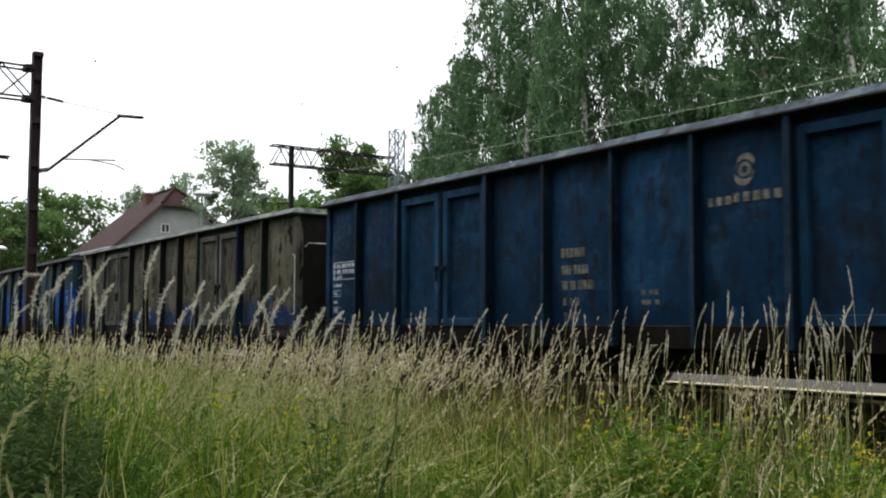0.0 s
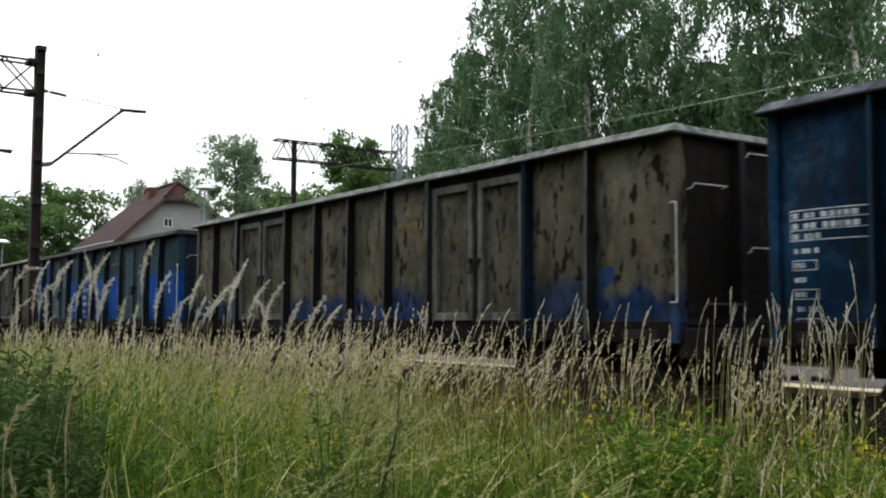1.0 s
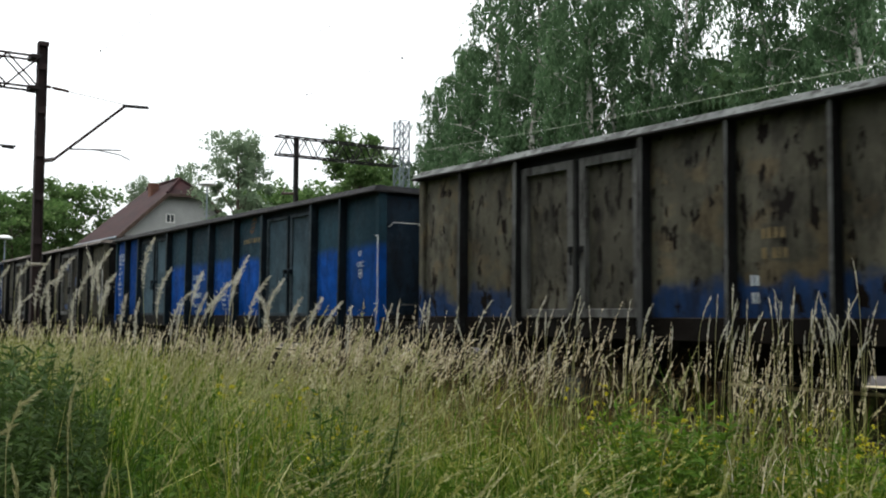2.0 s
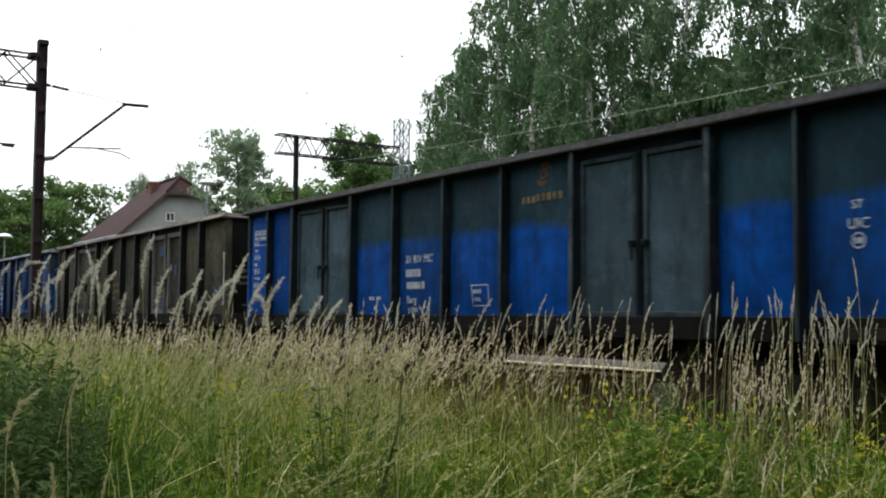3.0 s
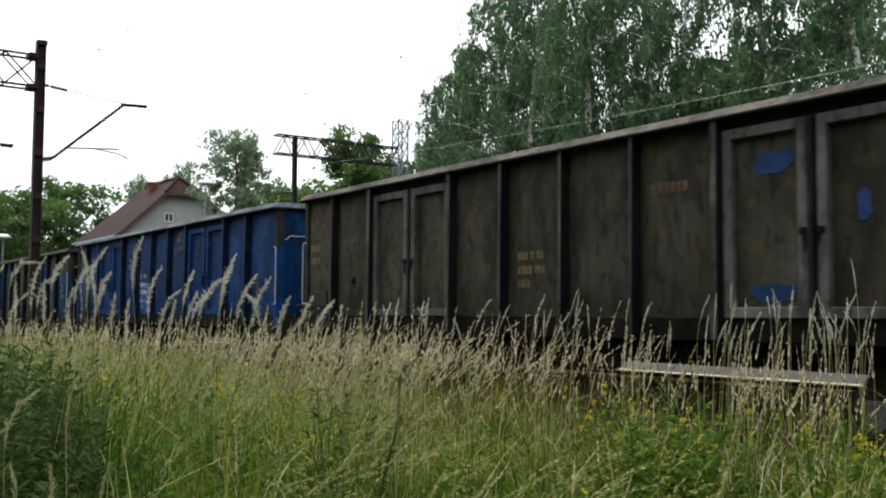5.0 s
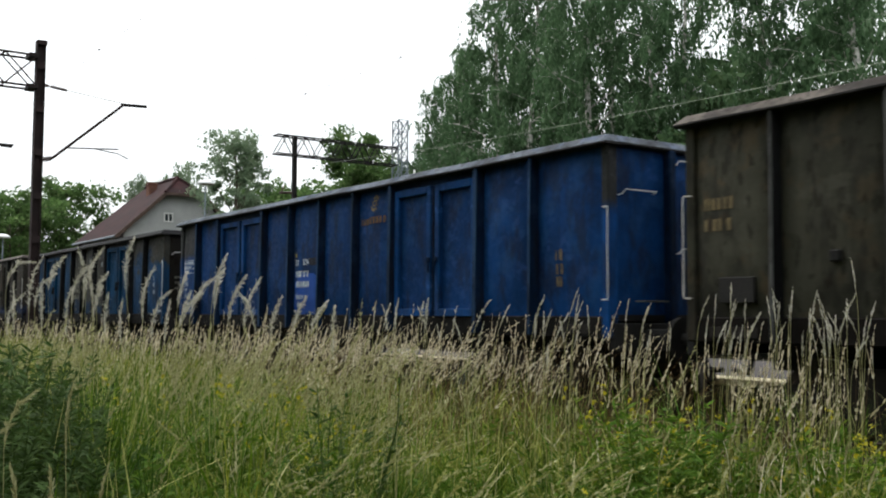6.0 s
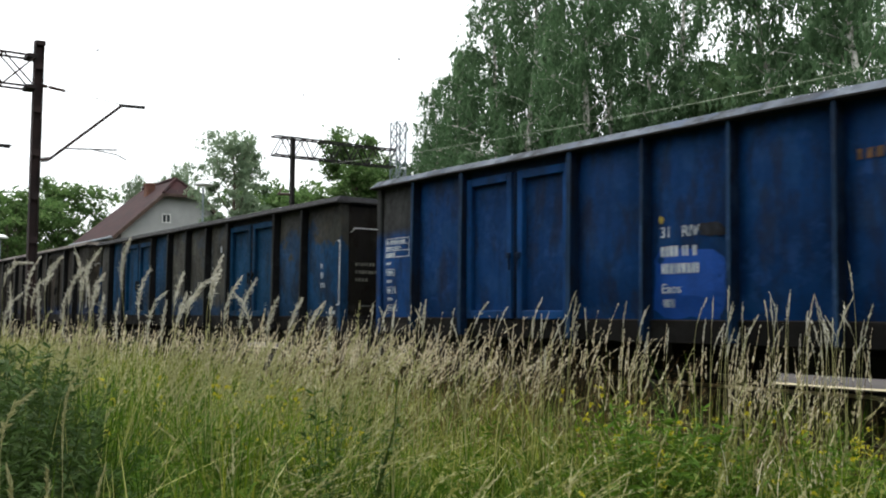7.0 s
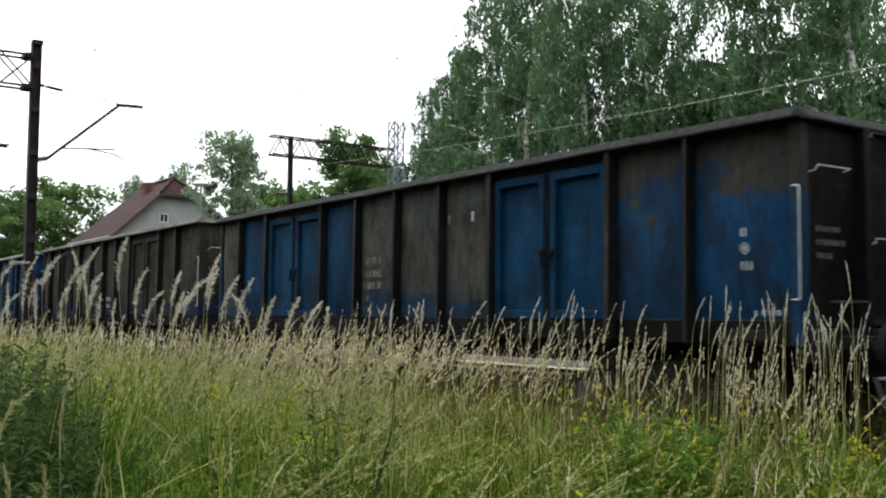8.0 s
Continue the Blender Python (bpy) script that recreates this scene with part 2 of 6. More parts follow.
# ---------------------------------------------------------------- mesh tools
def shape(name, bm, material, smooth=False):
    me = bpy.data.meshes.new(name)
    if smooth:
        for f in bm.faces:
            f.smooth = True
    bm.to_mesh(me)
    bm.free()
    for m in (material if isinstance(material, (list, tuple)) else [material]):
        me.materials.append(m)
    return me


def part(name, bm, material, parent, label="", smooth=False):
    ob = new(name, shape(name, bm, material, smooth))
    ob.parent = parent
    if label:
        tagged(ob, label)
    return ob


def thing(name, label, category, group="", kind="", at=None):
    ob = new(name)
    ob.empty_display_size = 0.3
    if at is not None:
        ob.matrix_world = at
    return tagged(ob, label, category, group, kind)


def box(bm, x0, x1, y0, y1, z0, z1, bevel=0.0):
    got = bmesh.ops.create_cube(bm, size=1.0, matrix=Matrix.LocRotScale(
        ((x0 + x1) / 2, (y0 + y1) / 2, (z0 + z1) / 2), None, (x1 - x0, y1 - y0, z1 - z0)))
    if bevel:
        edges = list({e for v in got["verts"] for e in v.link_edges})
        bmesh.ops.bevel(bm, geom=edges, offset=bevel, segments=1, affect="EDGES")
    return bm


def tube(bm, points, radii, sides=6, caps=True):
    """A round bar along points, with a radius (or one for each point)."""
    pts = [Vector(p) for p in points]
    radii = [radii] * len(pts) if isinstance(radii, (int, float)) else radii
    rings, side = [], None
    for i, p in enumerate(pts):
        way = (pts[min(i + 1, len(pts) - 1)] - pts[max(i - 1, 0)]).normalized()
        if side is None:
            side = way.orthogonal().normalized()
        side = (side - way * side.dot(way)).normalized()
        up = way.cross(side)
        rings.append([bm.verts.new(p + radii[i] * (math.cos(a) * side + math.sin(a) * up))
                      for a in (2 * math.pi * k / sides for k in range(sides))])
    for a, b in zip(rings, rings[1:]):
        for k in range(sides):
            bm.faces.new((a[k], a[(k + 1) % sides], b[(k + 1) % sides], b[k]))
    if caps:
        bm.faces.new(rings[0][::-1])
        bm.faces.new(rings[-1])
    return bm


def bar(bm, a, b, wide, deep=None):
    """A square bar from a to b."""
    a, b = Vector(a), Vector(b)
    m = Matrix.Translation((a + b) / 2) @ (b - a).to_track_quat("Z", "Y").to_matrix().to_4x4()
    bmesh.ops.create_cube(bm, size=1.0, matrix=m @ Matrix.Diagonal((wide, deep or wide, (b - a).length, 1)))
    return bm


def prism(bm, outline, y0, y1):
    """An outline of (x, z) points drawn out along y."""
    a = [bm.verts.new((x, y0, z)) for x, z in outline]
    b = [bm.verts.new((x, y1, z)) for x, z in outline]
    bm.faces.new(a)
    bm.faces.new(b[::-1])
    n = len(a)
    for i in range(n):
        bm.faces.new((a[i], b[i], b[(i + 1) % n], a[(i + 1) % n]))
    return bm


def disc(bm, where, radius, thick, sides=20, axis="y"):
    turn = pose(*where, 90, 0, 0) if axis == "y" else pose(*where, 0, 90, 0) if axis == "x" else pose(*where)
    bmesh.ops.create_cone(bm, cap_ends=True, segments=sides, radius1=radius, radius2=radius, depth=thick, matrix=turn)
    return bm


def from_arrays(name, verts, quads, material, smooth=False, second=None, first_count=0):
    """A mesh from arrays; with a second material, the first faces take it."""
    me = bpy.data.meshes.new(name)
    verts, quads = np.asarray(verts, np.float32), np.asarray(quads, np.int32)
    me.vertices.add(len(verts))
    me.vertices.foreach_set("co", verts.ravel())
    me.loops.add(quads.size)
    me.loops.foreach_set("vertex_index", quads.ravel())
    me.polygons.add(len(quads))
    me.polygons.foreach_set("loop_start", np.arange(len(quads), dtype=np.int32) * quads.shape[1])
    me.materials.append(material)
    if second:
        me.materials.append(second)
        me.polygons.foreach_set("material_index", (np.arange(len(quads)) < first_count).astype(np.int32))
    me.update(calc_edges=True)
    if smooth:
        me.shade_smooth()
    return me


def ribbons(base, turn, tall, lean, wide, segs=4, curl=1.6, face=None):
    """Blades: N bent tapered strips. lean: how far the tip goes out, as a share of the length."""
    n = len(base)
    s = np.linspace(0, 1, segs + 1)
    out = np.stack([np.cos(turn), np.sin(turn)], 1)
    f = turn + np.pi / 2 if face is None else face
    across = np.stack([np.cos(f), np.sin(f)], 1)
    reach = (lean * tall)[:, None] * s[None] ** curl
    up = tall[:, None] * (s[None] - 0.35 * np.clip(lean, 0, 1.4)[:, None] * s[None] ** 2.2)
    half = (wide / 2)[:, None] * (1 - 0.92 * s[None] ** 1.5)
    mid = np.empty((n, segs + 1, 3))
    mid[..., :2] = base[:, None, :2] + reach[..., None] * out[:, None]
    mid[..., 2] = base[:, None, 2] + up
    v = np.empty((n, segs + 1, 2, 3))
    v[..., 0, :], v[..., 1, :] = mid, mid
    v[..., 0, :2] -= half[..., None] * across[:, None]
    v[..., 1, :2] += half[..., None] * across[:, None]
    k = np.arange(n)[:, None] * (segs + 1) * 2 + np.arange(segs)[None] * 2
    q = np.stack([k, k + 1, k + 3, k + 2], -1).reshape(-1, 4)
    return v.reshape(-1, 3), q, mid


def chips(centre, along, across, long, wide):
    """Leaves: N small lozenges."""
    a, b = along * (long / 2)[:, None], across * (wide / 2)[:, None]
    v = np.stack([centre - a, centre + b, centre + a, centre - b], 1).reshape(-1, 3)
    return v, np.arange(len(v)).reshape(-1, 4)


def gather(pieces):
    vs, qs, at = [], [], 0
    for v, q in pieces:
        vs.append(v)
        qs.append(q + at)
        at += len(v)
    return np.concatenate(vs), np.concatenate(qs)


def rand_dirs(rng, n):
    d = rng.normal(size=(n, 3))
    return d / np.linalg.norm(d, axis=1)[:, None]


# ---------------------------------------------------------------- ground, track, platform
def ground():
    bm = bmesh.new()
    xs = [-1500, -400, -150, -80, -45, -30, -20, -12, -6, 0, 6, 14, 30, 80, 300, 1500]
    ys = [-1500, -300, -60, -20, -8, -3, 0, 2, 4, 5.6, 6.6, 7.0, 16, 20, 30, 60, 150, 500, 1500]
    rows = []
    for y in ys:
        rows.append([bm.verts.new((x, y, 0.05 * noise.noise((x * 0.21, y * 0.3, 2)) if abs(x) < 100 and abs(y) < 6 else 0.0)) for x in xs])
    for a, b in zip(rows, rows[1:]):
        for i in range(len(xs) - 1):
            bm.faces.new((a[i], a[i + 1], b[i + 1], b[i]))
    ob = new("ground", shape("ground", bm, SOIL, True))
    return tagged(ob, "grassy earth of an overgrown station meadow", "ground", kind="structure")


def ballast_bed():
    rng = np.random.default_rng(5)
    bm = bmesh.new()
    xs = np.linspace(-120, 60, 181)
    prof = [(6.75, -0.02), (7.15, 0.10), (7.5, 0.12), (8.2, 0.06), (8.86, 0.05), (9.5, 0.06), (10.25, 0.1), (10.6, 0.1)]
    rows = [[bm.verts.new((x, y, z + rng.uniform(-0.025, 0.025))) for y, z in prof] for x in xs]
    for a, b in zip(rows, rows[1:]):
        for i in range(len(prof) - 1):
            bm.faces.new((a[i], b[i], b[i + 1], a[i + 1]))
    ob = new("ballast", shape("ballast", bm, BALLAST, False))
    return tagged(ob, "brown stone ballast under the railway track, darkened for shade", "ballast", kind="structure")


def railway_track():
    t = thing("railway_track", "rusty railway track on concrete sleepers in ballast", "railway track", at=pose(0, TRACK_Y, 0))
    for side in (-1, 1):
        bm = bmesh.new()
        y = side * 0.7525
        prof = [(-0.075, 0), (-0.075, 0.012), (-0.012, 0.035), (-0.012, 0.11), (-0.036, 0.122), (-0.036, 0.15),
                (0.036, 0.15), (0.036, 0.122), (0.012, 0.11), (0.012, 0.035), (0.075, 0.012), (0.075, 0)]
        a = [bm.verts.new((-120, y + u, 0.05 + v)) for u, v in prof]
        b = [bm.verts.new((60, y + u, 0.05 + v)) for u, v in prof]
        bm.faces.new(a)
        bm.faces.new(b[::-1])
        for i in range(len(prof)):
            bm.faces.new((a[i], b[i], b[(i + 1) % len(prof)], a[(i + 1) % len(prof)]))
        part("rail", bm, RAIL_STEEL, t)
    return t


def sleepers(track):
    bm = bmesh.new()
    box(bm, -0.13, 0.13, -1.25, 1.25, -0.12, 0.05, 0.02)
    me = shape("sleeper", bm, SLEEPER)
    for i in range(150):
        ob = new("sleeper", me)
        ob.parent = track
        ob.location = (20 - i * 0.62, 0, 0.0)


PLATFORM_Z = 0.69


def platform():
    bm = bmesh.new()
    box(bm, -150, 60, 10.62, 15.4, -0.1, PLATFORM_Z - 0.09)
    ob = new("platform", shape("platform", bm, CONCRETE))
    tagged(ob, "low station platform with pale concrete edge slabs", "platform", kind="structure")
    bm = bmesh.new()
    box(bm, -150, 60, 11.02, 15.4, PLATFORM_Z - 0.09, PLATFORM_Z - 0.012)
    part("paving", bm, PAVING, ob)
    return ob


def platform_slabs(plat):
    bm = bmesh.new()
    box(bm, 0.008, 0.992, 10.54, 11.016, PLATFORM_Z - 0.088, PLATFORM_Z, 0.012)
    me = shape("edge_slab", bm, KERB)
    rng = random.Random(4)
    for i in range(52):
        ob = new("edge_slab", me)
        ob.parent = plat
        ob.location = (-58 + i, rng.uniform(-0.006, 0.006), rng.uniform(-0.004, 0.004))
    bm = bmesh.new()
    for i in range(60):
        x = -60 - i * 1.5
        box(bm, x - 1.49, x, 10.54, 11.016, PLATFORM_Z - 0.088, PLATFORM_Z)
    ob = part("far_edge_slabs", bm, KERB, plat)
    tagged(ob, kind="stuff")


ground()
ballast_bed()
TRACK = railway_track()
PLATFORM = platform()


# ---------------------------------------------------------------- goods wagons
HALF = 6.546           # half the body's length, at the top rail
PITCH = 14.04          # from wagon to wagon
SIDE = 1.345           # side sheets' distance from the middle
POSTS_A = (1.30, 2.37, 4.42, 5.50, 6.60, 7.70, 8.80, 10.85, 11.98)
POSTS_B = (1.15, 2.13, 4.05, 5.32, 6.57, 7.83, 9.06, 11.06, 12.04)
FLOOR = 1.31


def swell(u, v, x, bulge, seed):
    """How far a bulged and dented sheet stands out, u and v from 0 to 1 across it."""
    b = bulge * max(0.0, 16 * u * (1 - u) * v * (1 - v)) ** 0.55
    b += 0.012 * noise.noise(Vector((2.2 * x + seed * 5.1, v * 4.1, seed)))
    return b * min(1.0, 8 * max(0.0, min(u, 1 - u, v, 1 - v)))


def sheet(bm, x0, x1, z0, z1, y, bulge, seed, nx=12, nz=12, out=-1):
    """A thin steel sheet that bulges and is dented."""
    rows = []
    for j in range(nz + 1):
        v = j / nz
        rows.append([bm.verts.new((x0 + i / nx * (x1 - x0), y + out * swell(i / nx, v, x0 + i / nx * (x1 - x0), bulge, seed), z0 + v * (z1 - z0))) for i in range(nx + 1)])
    for a, b in zip(rows, rows[1:]):
        for i in range(nx):
            f = bm.faces.new((a[i], a[i + 1], b[i + 1], b[i]) if out < 0 else (a[i + 1], a[i], b[i], b[i + 1]))
            f.smooth = True
    back = [bm.verts.new((x, y - out * 0.012, z)) for x, z in ((x0, z0), (x1, z0), (x1, z1), (x0, z1))]
    bm.faces.new(back[::-1] if out < 0 else back)
    return bm


SHEETS = {}             # of each wagon: where its sheets are and how they bulge


def skin(w, x, z):
    """The outer face of a wagon's side at x and z."""
    for x0, x1, z0, z1, y, bulge, seed in SHEETS[w.name]:
        if x0 <= x <= x1:
            return y - max(0.0, swell((x - x0) / (x1 - x0), (z - z0) / (z1 - z0), x, bulge, seed))
    return -SIDE - 0.02


def door_border(bm, x0, x1, z0, z1, y, proud, border):
    """The raised border of a steel door."""
    for a, b, c, d in ((x0, x0 + border, z0, z1), (x1 - border, x1, z0, z1),
                       (x0 + border, x1 - border, z0, z0 + border), (x0 + border, x1 - border, z1 - border, z1)):
        box(bm, a, b, y - proud, y + 0.012, c, d, 0.008)
    return bm


def lettering(text, size, x, z, material, parent):
    """Painted letters on the camera's side of a wagon."""
    cu = bpy.data.curves.new("lettering", "FONT")
    cu.body, cu.size, cu.extrude = text, size, 0.001
    cu.materials.append(material)
    ob = new("lettering", cu)
    ob.parent = parent
    y = min(skin(parent, x + k * 0.1, z + 0.05) for k in range(8))
    ob.matrix_basis = pose(x, y - 0.006, z, 90, 0, 0)
    return ob


def marks(name, cells, material, parent, label=""):
    """Flat painted bars on the side's sheets: (x0, x1, z0, z1) each."""
    bm = bmesh.new()
    for x0, x1, z0, z1 in cells:
        n = max(1, math.ceil(abs(x1 - x0) / 0.12))
        m = max(1, math.ceil((z1 - z0) / 0.12))
        lo, wide = min(x0, x1), abs(x1 - x0)
        grid = [[bm.verts.new((lo + wide * i / n, skin(parent, lo + wide * i / n, z0 + (z1 - z0) * j / m) - 0.008, z0 + (z1 - z0) * j / m)) for i in range(n + 1)] for j in range(m + 1)]
        for a, b in zip(grid, grid[1:]):
            for i in range(n):
                bm.faces.new((a[i], a[i + 1], b[i + 1], b[i]))
    return tagged(part(name, bm, material, parent, label), kind="stuff")


def word_bars(rng, x, z, count, high, wide, gap=0.8):
    """Bars the size of a row of characters that cannot be read or must not be."""
    cells = []
    count, wide = round(count * 1.1), wide * 0.62
    for k in range(count):
        w = wide * rng.choice((0.55, 0.9, 1.0, 1.0))
        cells.append((x, x + w, z, z + high * rng.uniform(0.92, 1.0)))
        x += w + wide * (1.25 if rng.random() < 0.2 else 0.42)
    return cells


def boxed(x0, x1, z0, z1, t=0.012):
    return [(x0, x1, z0, z0 + t), (x0, x1, z1 - t, z1), (x0, x0 + t, z0 + t, z1 - t), (x1 - t, x1, z0 + t, z1 - t)]


def bogie(parent, x, paint, name="bogie"):
    """A two-axle goods bogie with cast side frames, axle boxes, springs and a bolster."""
    bm = bmesh.new()
    for s in (-1, 1):
        y0, y1 = (s * 1.0, s * 1.14) if s > 0 else (s * 1.14, s * 1.0)
        prism(bm, [(x - 1.25, 0.50), (x - 1.25, 0.66), (x - 0.72, 0.72), (x - 0.45, 0.86), (x + 0.45, 0.86), (x + 0.72, 0.72),
                   (x + 1.25, 0.66), (x + 1.25, 0.50), (x + 1.10, 0.44), (x + 0.62, 0.46), (x + 0.45, 0.32), (x - 0.45, 0.32),
                   (x - 0.62, 0.46), (x - 1.10, 0.44)], y0, y1)
    box(bm, x - 0.25, x + 0.25, -1.0, 1.0, 0.55, 0.85, 0.03)
    b = part(name, bm, paint, parent, "cast steel two-axle bogie with brake dust, darkened for shade")
    for s in (-1, 1):
        for ax in (-0.9, 0.9):
            bm = bmesh.new()
            box(bm, x + ax - 0.15, x + ax + 0.15, s * 1.15 - 0.09, s * 1.15 + 0.09, 0.33, 0.6, 0.03)
            disc(bm, (x + ax, s * 1.255, 0.46), 0.11, 0.04, 12)
            part("axle_box", bm, BOGIE_PALE if s < 0 and abs(ax) > 0.5 and x * ax < 0 else paint, b)
            for off in (-0.26, 0.26):
                bm = bmesh.new()
                turns = [(x + ax + off + 0.055 * math.cos(k * 1.05), s * 1.07 + 0.055 * math.sin(k * 1.05), 0.36 + k * 0.0115) for k in range(25)]
                tube(bm, turns, 0.014, 4)
                part("spring", bm, paint, b)
    sets = []
    for ax in (-0.9, 0.9):
        bm = bmesh.new()
        disc(bm, (0, 0, 0), 0.08, 2.0, 10)
        for s in (-1, 1):
            disc(bm, (0, s * 0.76, 0), 0.46, 0.13, 28)
            disc(bm, (0, s * 0.70, 0), 0.487, 0.03, 28)
            disc(bm, (0, s * 0.835, 0), 0.36, 0.02, 24)
            for k in range(5):
                a = 2 * math.pi * k / 5
                disc(bm, (0.22 * math.cos(a), s * 0.835, 0.22 * math.sin(a)), 0.05, 0.04, 8)
        w = part("wheelset", bm, WHEEL, parent)
        w.location = (x + ax, 0, 0.46)
        sets.append(w)
    return sets


WHEELS = []


def wagon(label, paint, post_paint, rim_paint, sill_paint, door_paint=None, posts=POSTS_A, rim_z=3.25, seed=0, post_deep=0.146,
          end_paint=None, flush_doors=False, rear_rail=False, frame_paint=None, panel_paint={}, other_posts=(), other_paint=None, corner_paint=None, lit_paint=None, end_rails=((-1.22, -0.70, 2.66), (-0.38, 0.12, 3.04), (-0.34, 0.42, 2.05))):
    """A four-door high-sided open goods wagon. x from the middle towards the front, -y the side with the camera."""
    w = thing("goods_wagon", label, "goods wagon", "wagons of the goods train")
    door_paint, end_paint = door_paint or paint, end_paint or paint
    frame_paint = frame_paint or door_paint
    hung = SHEETS[w.name] = []
    X = lambda s: HALF - s
    top = rim_z - 0.115
    rng = random.Random(seed)
    # floor and sills
    bm = bmesh.new()
    box(bm, -HALF + 0.08, HALF - 0.08, -SIDE + 0.01, SIDE - 0.01, FLOOR - 0.06, FLOOR)
    part("floor", bm, STEEL_DARK, w)
    for s in (-1, 1):
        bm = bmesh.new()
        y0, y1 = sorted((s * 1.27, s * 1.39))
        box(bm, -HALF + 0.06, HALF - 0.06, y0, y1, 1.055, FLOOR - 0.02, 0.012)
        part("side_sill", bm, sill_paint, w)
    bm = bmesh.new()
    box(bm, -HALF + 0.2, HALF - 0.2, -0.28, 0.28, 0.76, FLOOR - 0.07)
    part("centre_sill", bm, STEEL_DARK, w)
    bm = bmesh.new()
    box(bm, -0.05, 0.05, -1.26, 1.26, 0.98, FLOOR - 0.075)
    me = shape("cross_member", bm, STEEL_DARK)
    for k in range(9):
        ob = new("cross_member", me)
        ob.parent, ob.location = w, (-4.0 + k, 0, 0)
    # near side: sheets between the posts, two pairs of doors
    edges = [0.12, *posts, 12.97]
    for i, (a, b) in enumerate(zip(edges, edges[1:])):
        if i in (2, 7):
            mid, gap = (a + b) / 2, 0.05
            for c, d in ((a + 0.06, mid - gap), (mid + gap, b - 0.06)):
                proud, border = (0.035, 0.055) if flush_doors else (0.065, 0.10)
                z0, z1 = FLOOR - 0.03, top - 0.10
                hung.append((X(d) + border, X(c) - border, z0 + border, z1 - border, -SIDE - 0.01, 0.006, seed + c))
                bm = bmesh.new()
                sheet(bm, *hung[-1], 5, 7)
                leaf = part("door", bm, door_paint, w)
                bm = bmesh.new()
                door_border(bm, X(d), X(c), z0, z1, -SIDE - 0.01, proud, border)
                part("door_frame", bm, frame_paint, leaf)
            bm = bmesh.new()
            box(bm, X(b) - 0.02, X(a) + 0.02, -SIDE - 0.02, -SIDE + 0.02, top - 0.09, top + 0.01)
            part("lintel", bm, post_paint, w)
            bm = bmesh.new()
            box(bm, X(mid) - 0.03, X(mid) + 0.03, -SIDE - 0.03, -SIDE + 0.015, FLOOR, top - 0.09, 0.006)
            tube(bm, [(X(mid), -SIDE - 0.055, FLOOR + 0.06), (X(mid), -SIDE - 0.055, top - 0.12)], 0.018, 6)
            lock = part("lock_bar", bm, post_paint, w)
            bm = bmesh.new()
            for dx in (-0.09, 0.09):
                box(bm, X(mid) + dx - 0.035, X(mid) + dx + 0.035, -SIDE - 0.10, -SIDE - 0.02, 2.00, 2.07, 0.01)
                bar(bm, (X(mid) + dx, -SIDE - 0.085, 2.05), (X(mid) + dx * 0.6, -SIDE - 0.105, 1.86), 0.025)
            part("latch", bm, post_paint, lock)
        else:
            bm = bmesh.new()
            hung.append((X(b), X(a), FLOOR - 0.04, top + 0.01, -SIDE, rng.uniform(0.045, 0.075), seed * 13 + i))
            sheet(bm, *hung[-1])
            part("side_panel", bm, panel_paint.get(i, paint), w)
    for i, a in enumerate(posts):
        wide = 0.08 if i in (1, 2, 6, 7) else 0.046
        bm = bmesh.new()
        deep = post_deep
        rings = []
        for z, k in ((1.08, 1.0), (1.45, 1.0), (top, 0.88)):
            rings.append([bm.verts.new((X(a) + u * wide, -SIDE + v, z)) for u, v in
                          ((-0.56, 0.01), (-0.5, -deep * k * 0.95), (-0.42, -deep * k), (0.42, -deep * k), (0.5, -deep * k * 0.95), (0.56, 0.01))])
        for lo, hi in zip(rings, rings[1:]):
            for k in range(6):
                bm.faces.new((lo[k], lo[(k + 1) % 6], hi[(k + 1) % 6], hi[k]))
        bm.faces.new(rings[0][::-1])
        bm.faces.new(rings[-1])
        bmesh.ops.recalc_face_normals(bm, faces=bm.faces[:])
        # lighter outer face, darker flanks: light and shade put into the paint
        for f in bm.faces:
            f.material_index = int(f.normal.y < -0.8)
        part("post", bm, [other_paint if i in other_posts else post_paint, other_paint if i in other_posts else lit_paint or post_paint], w)
    for end in (0.115, 12.975):
        bm = bmesh.new()
        box(bm, X(end) - 0.055, X(end) + 0.055, -SIDE - 0.06, -SIDE + 0.08, 1.06, top, 0.012)
        part("corner_post", bm, corner_paint or paint, w)
    # far side
    bm = bmesh.new()
    sheet(bm, -HALF + 0.1, HALF - 0.1, FLOOR - 0.04, top + 0.01, SIDE, 0.0, seed + 3, 24, 4, out=1)
    part("side_wall", bm, paint, w)
    for a in posts:
        bm = bmesh.new()
        box(bm, X(a) - 0.035, X(a) + 0.035, SIDE - 0.005, SIDE + 0.085, 1.06, top)
        part("post", bm, post_paint, w)
    # ends
    for s in (-1, 1):
        bm = bmesh.new()
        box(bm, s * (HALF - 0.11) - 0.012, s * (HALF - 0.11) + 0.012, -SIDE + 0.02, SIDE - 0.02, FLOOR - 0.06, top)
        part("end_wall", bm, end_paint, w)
        for y in (-0.48, 0.48):
            bm = bmesh.new()
            box(bm, *sorted((s * (HALF - 0.1), s * (HALF + 0.01))), y - 0.05, y + 0.05, 1.06, top, 0.01)
            part("end_post", bm, post_paint, w)
        bm = bmesh.new()
        box(bm, *sorted((s * (HALF - 0.12), s * (HALF + 0.0))), -SIDE, SIDE, 0.92, 1.22, 0.012)
        part("headstock", bm, STEEL_DARK, w)
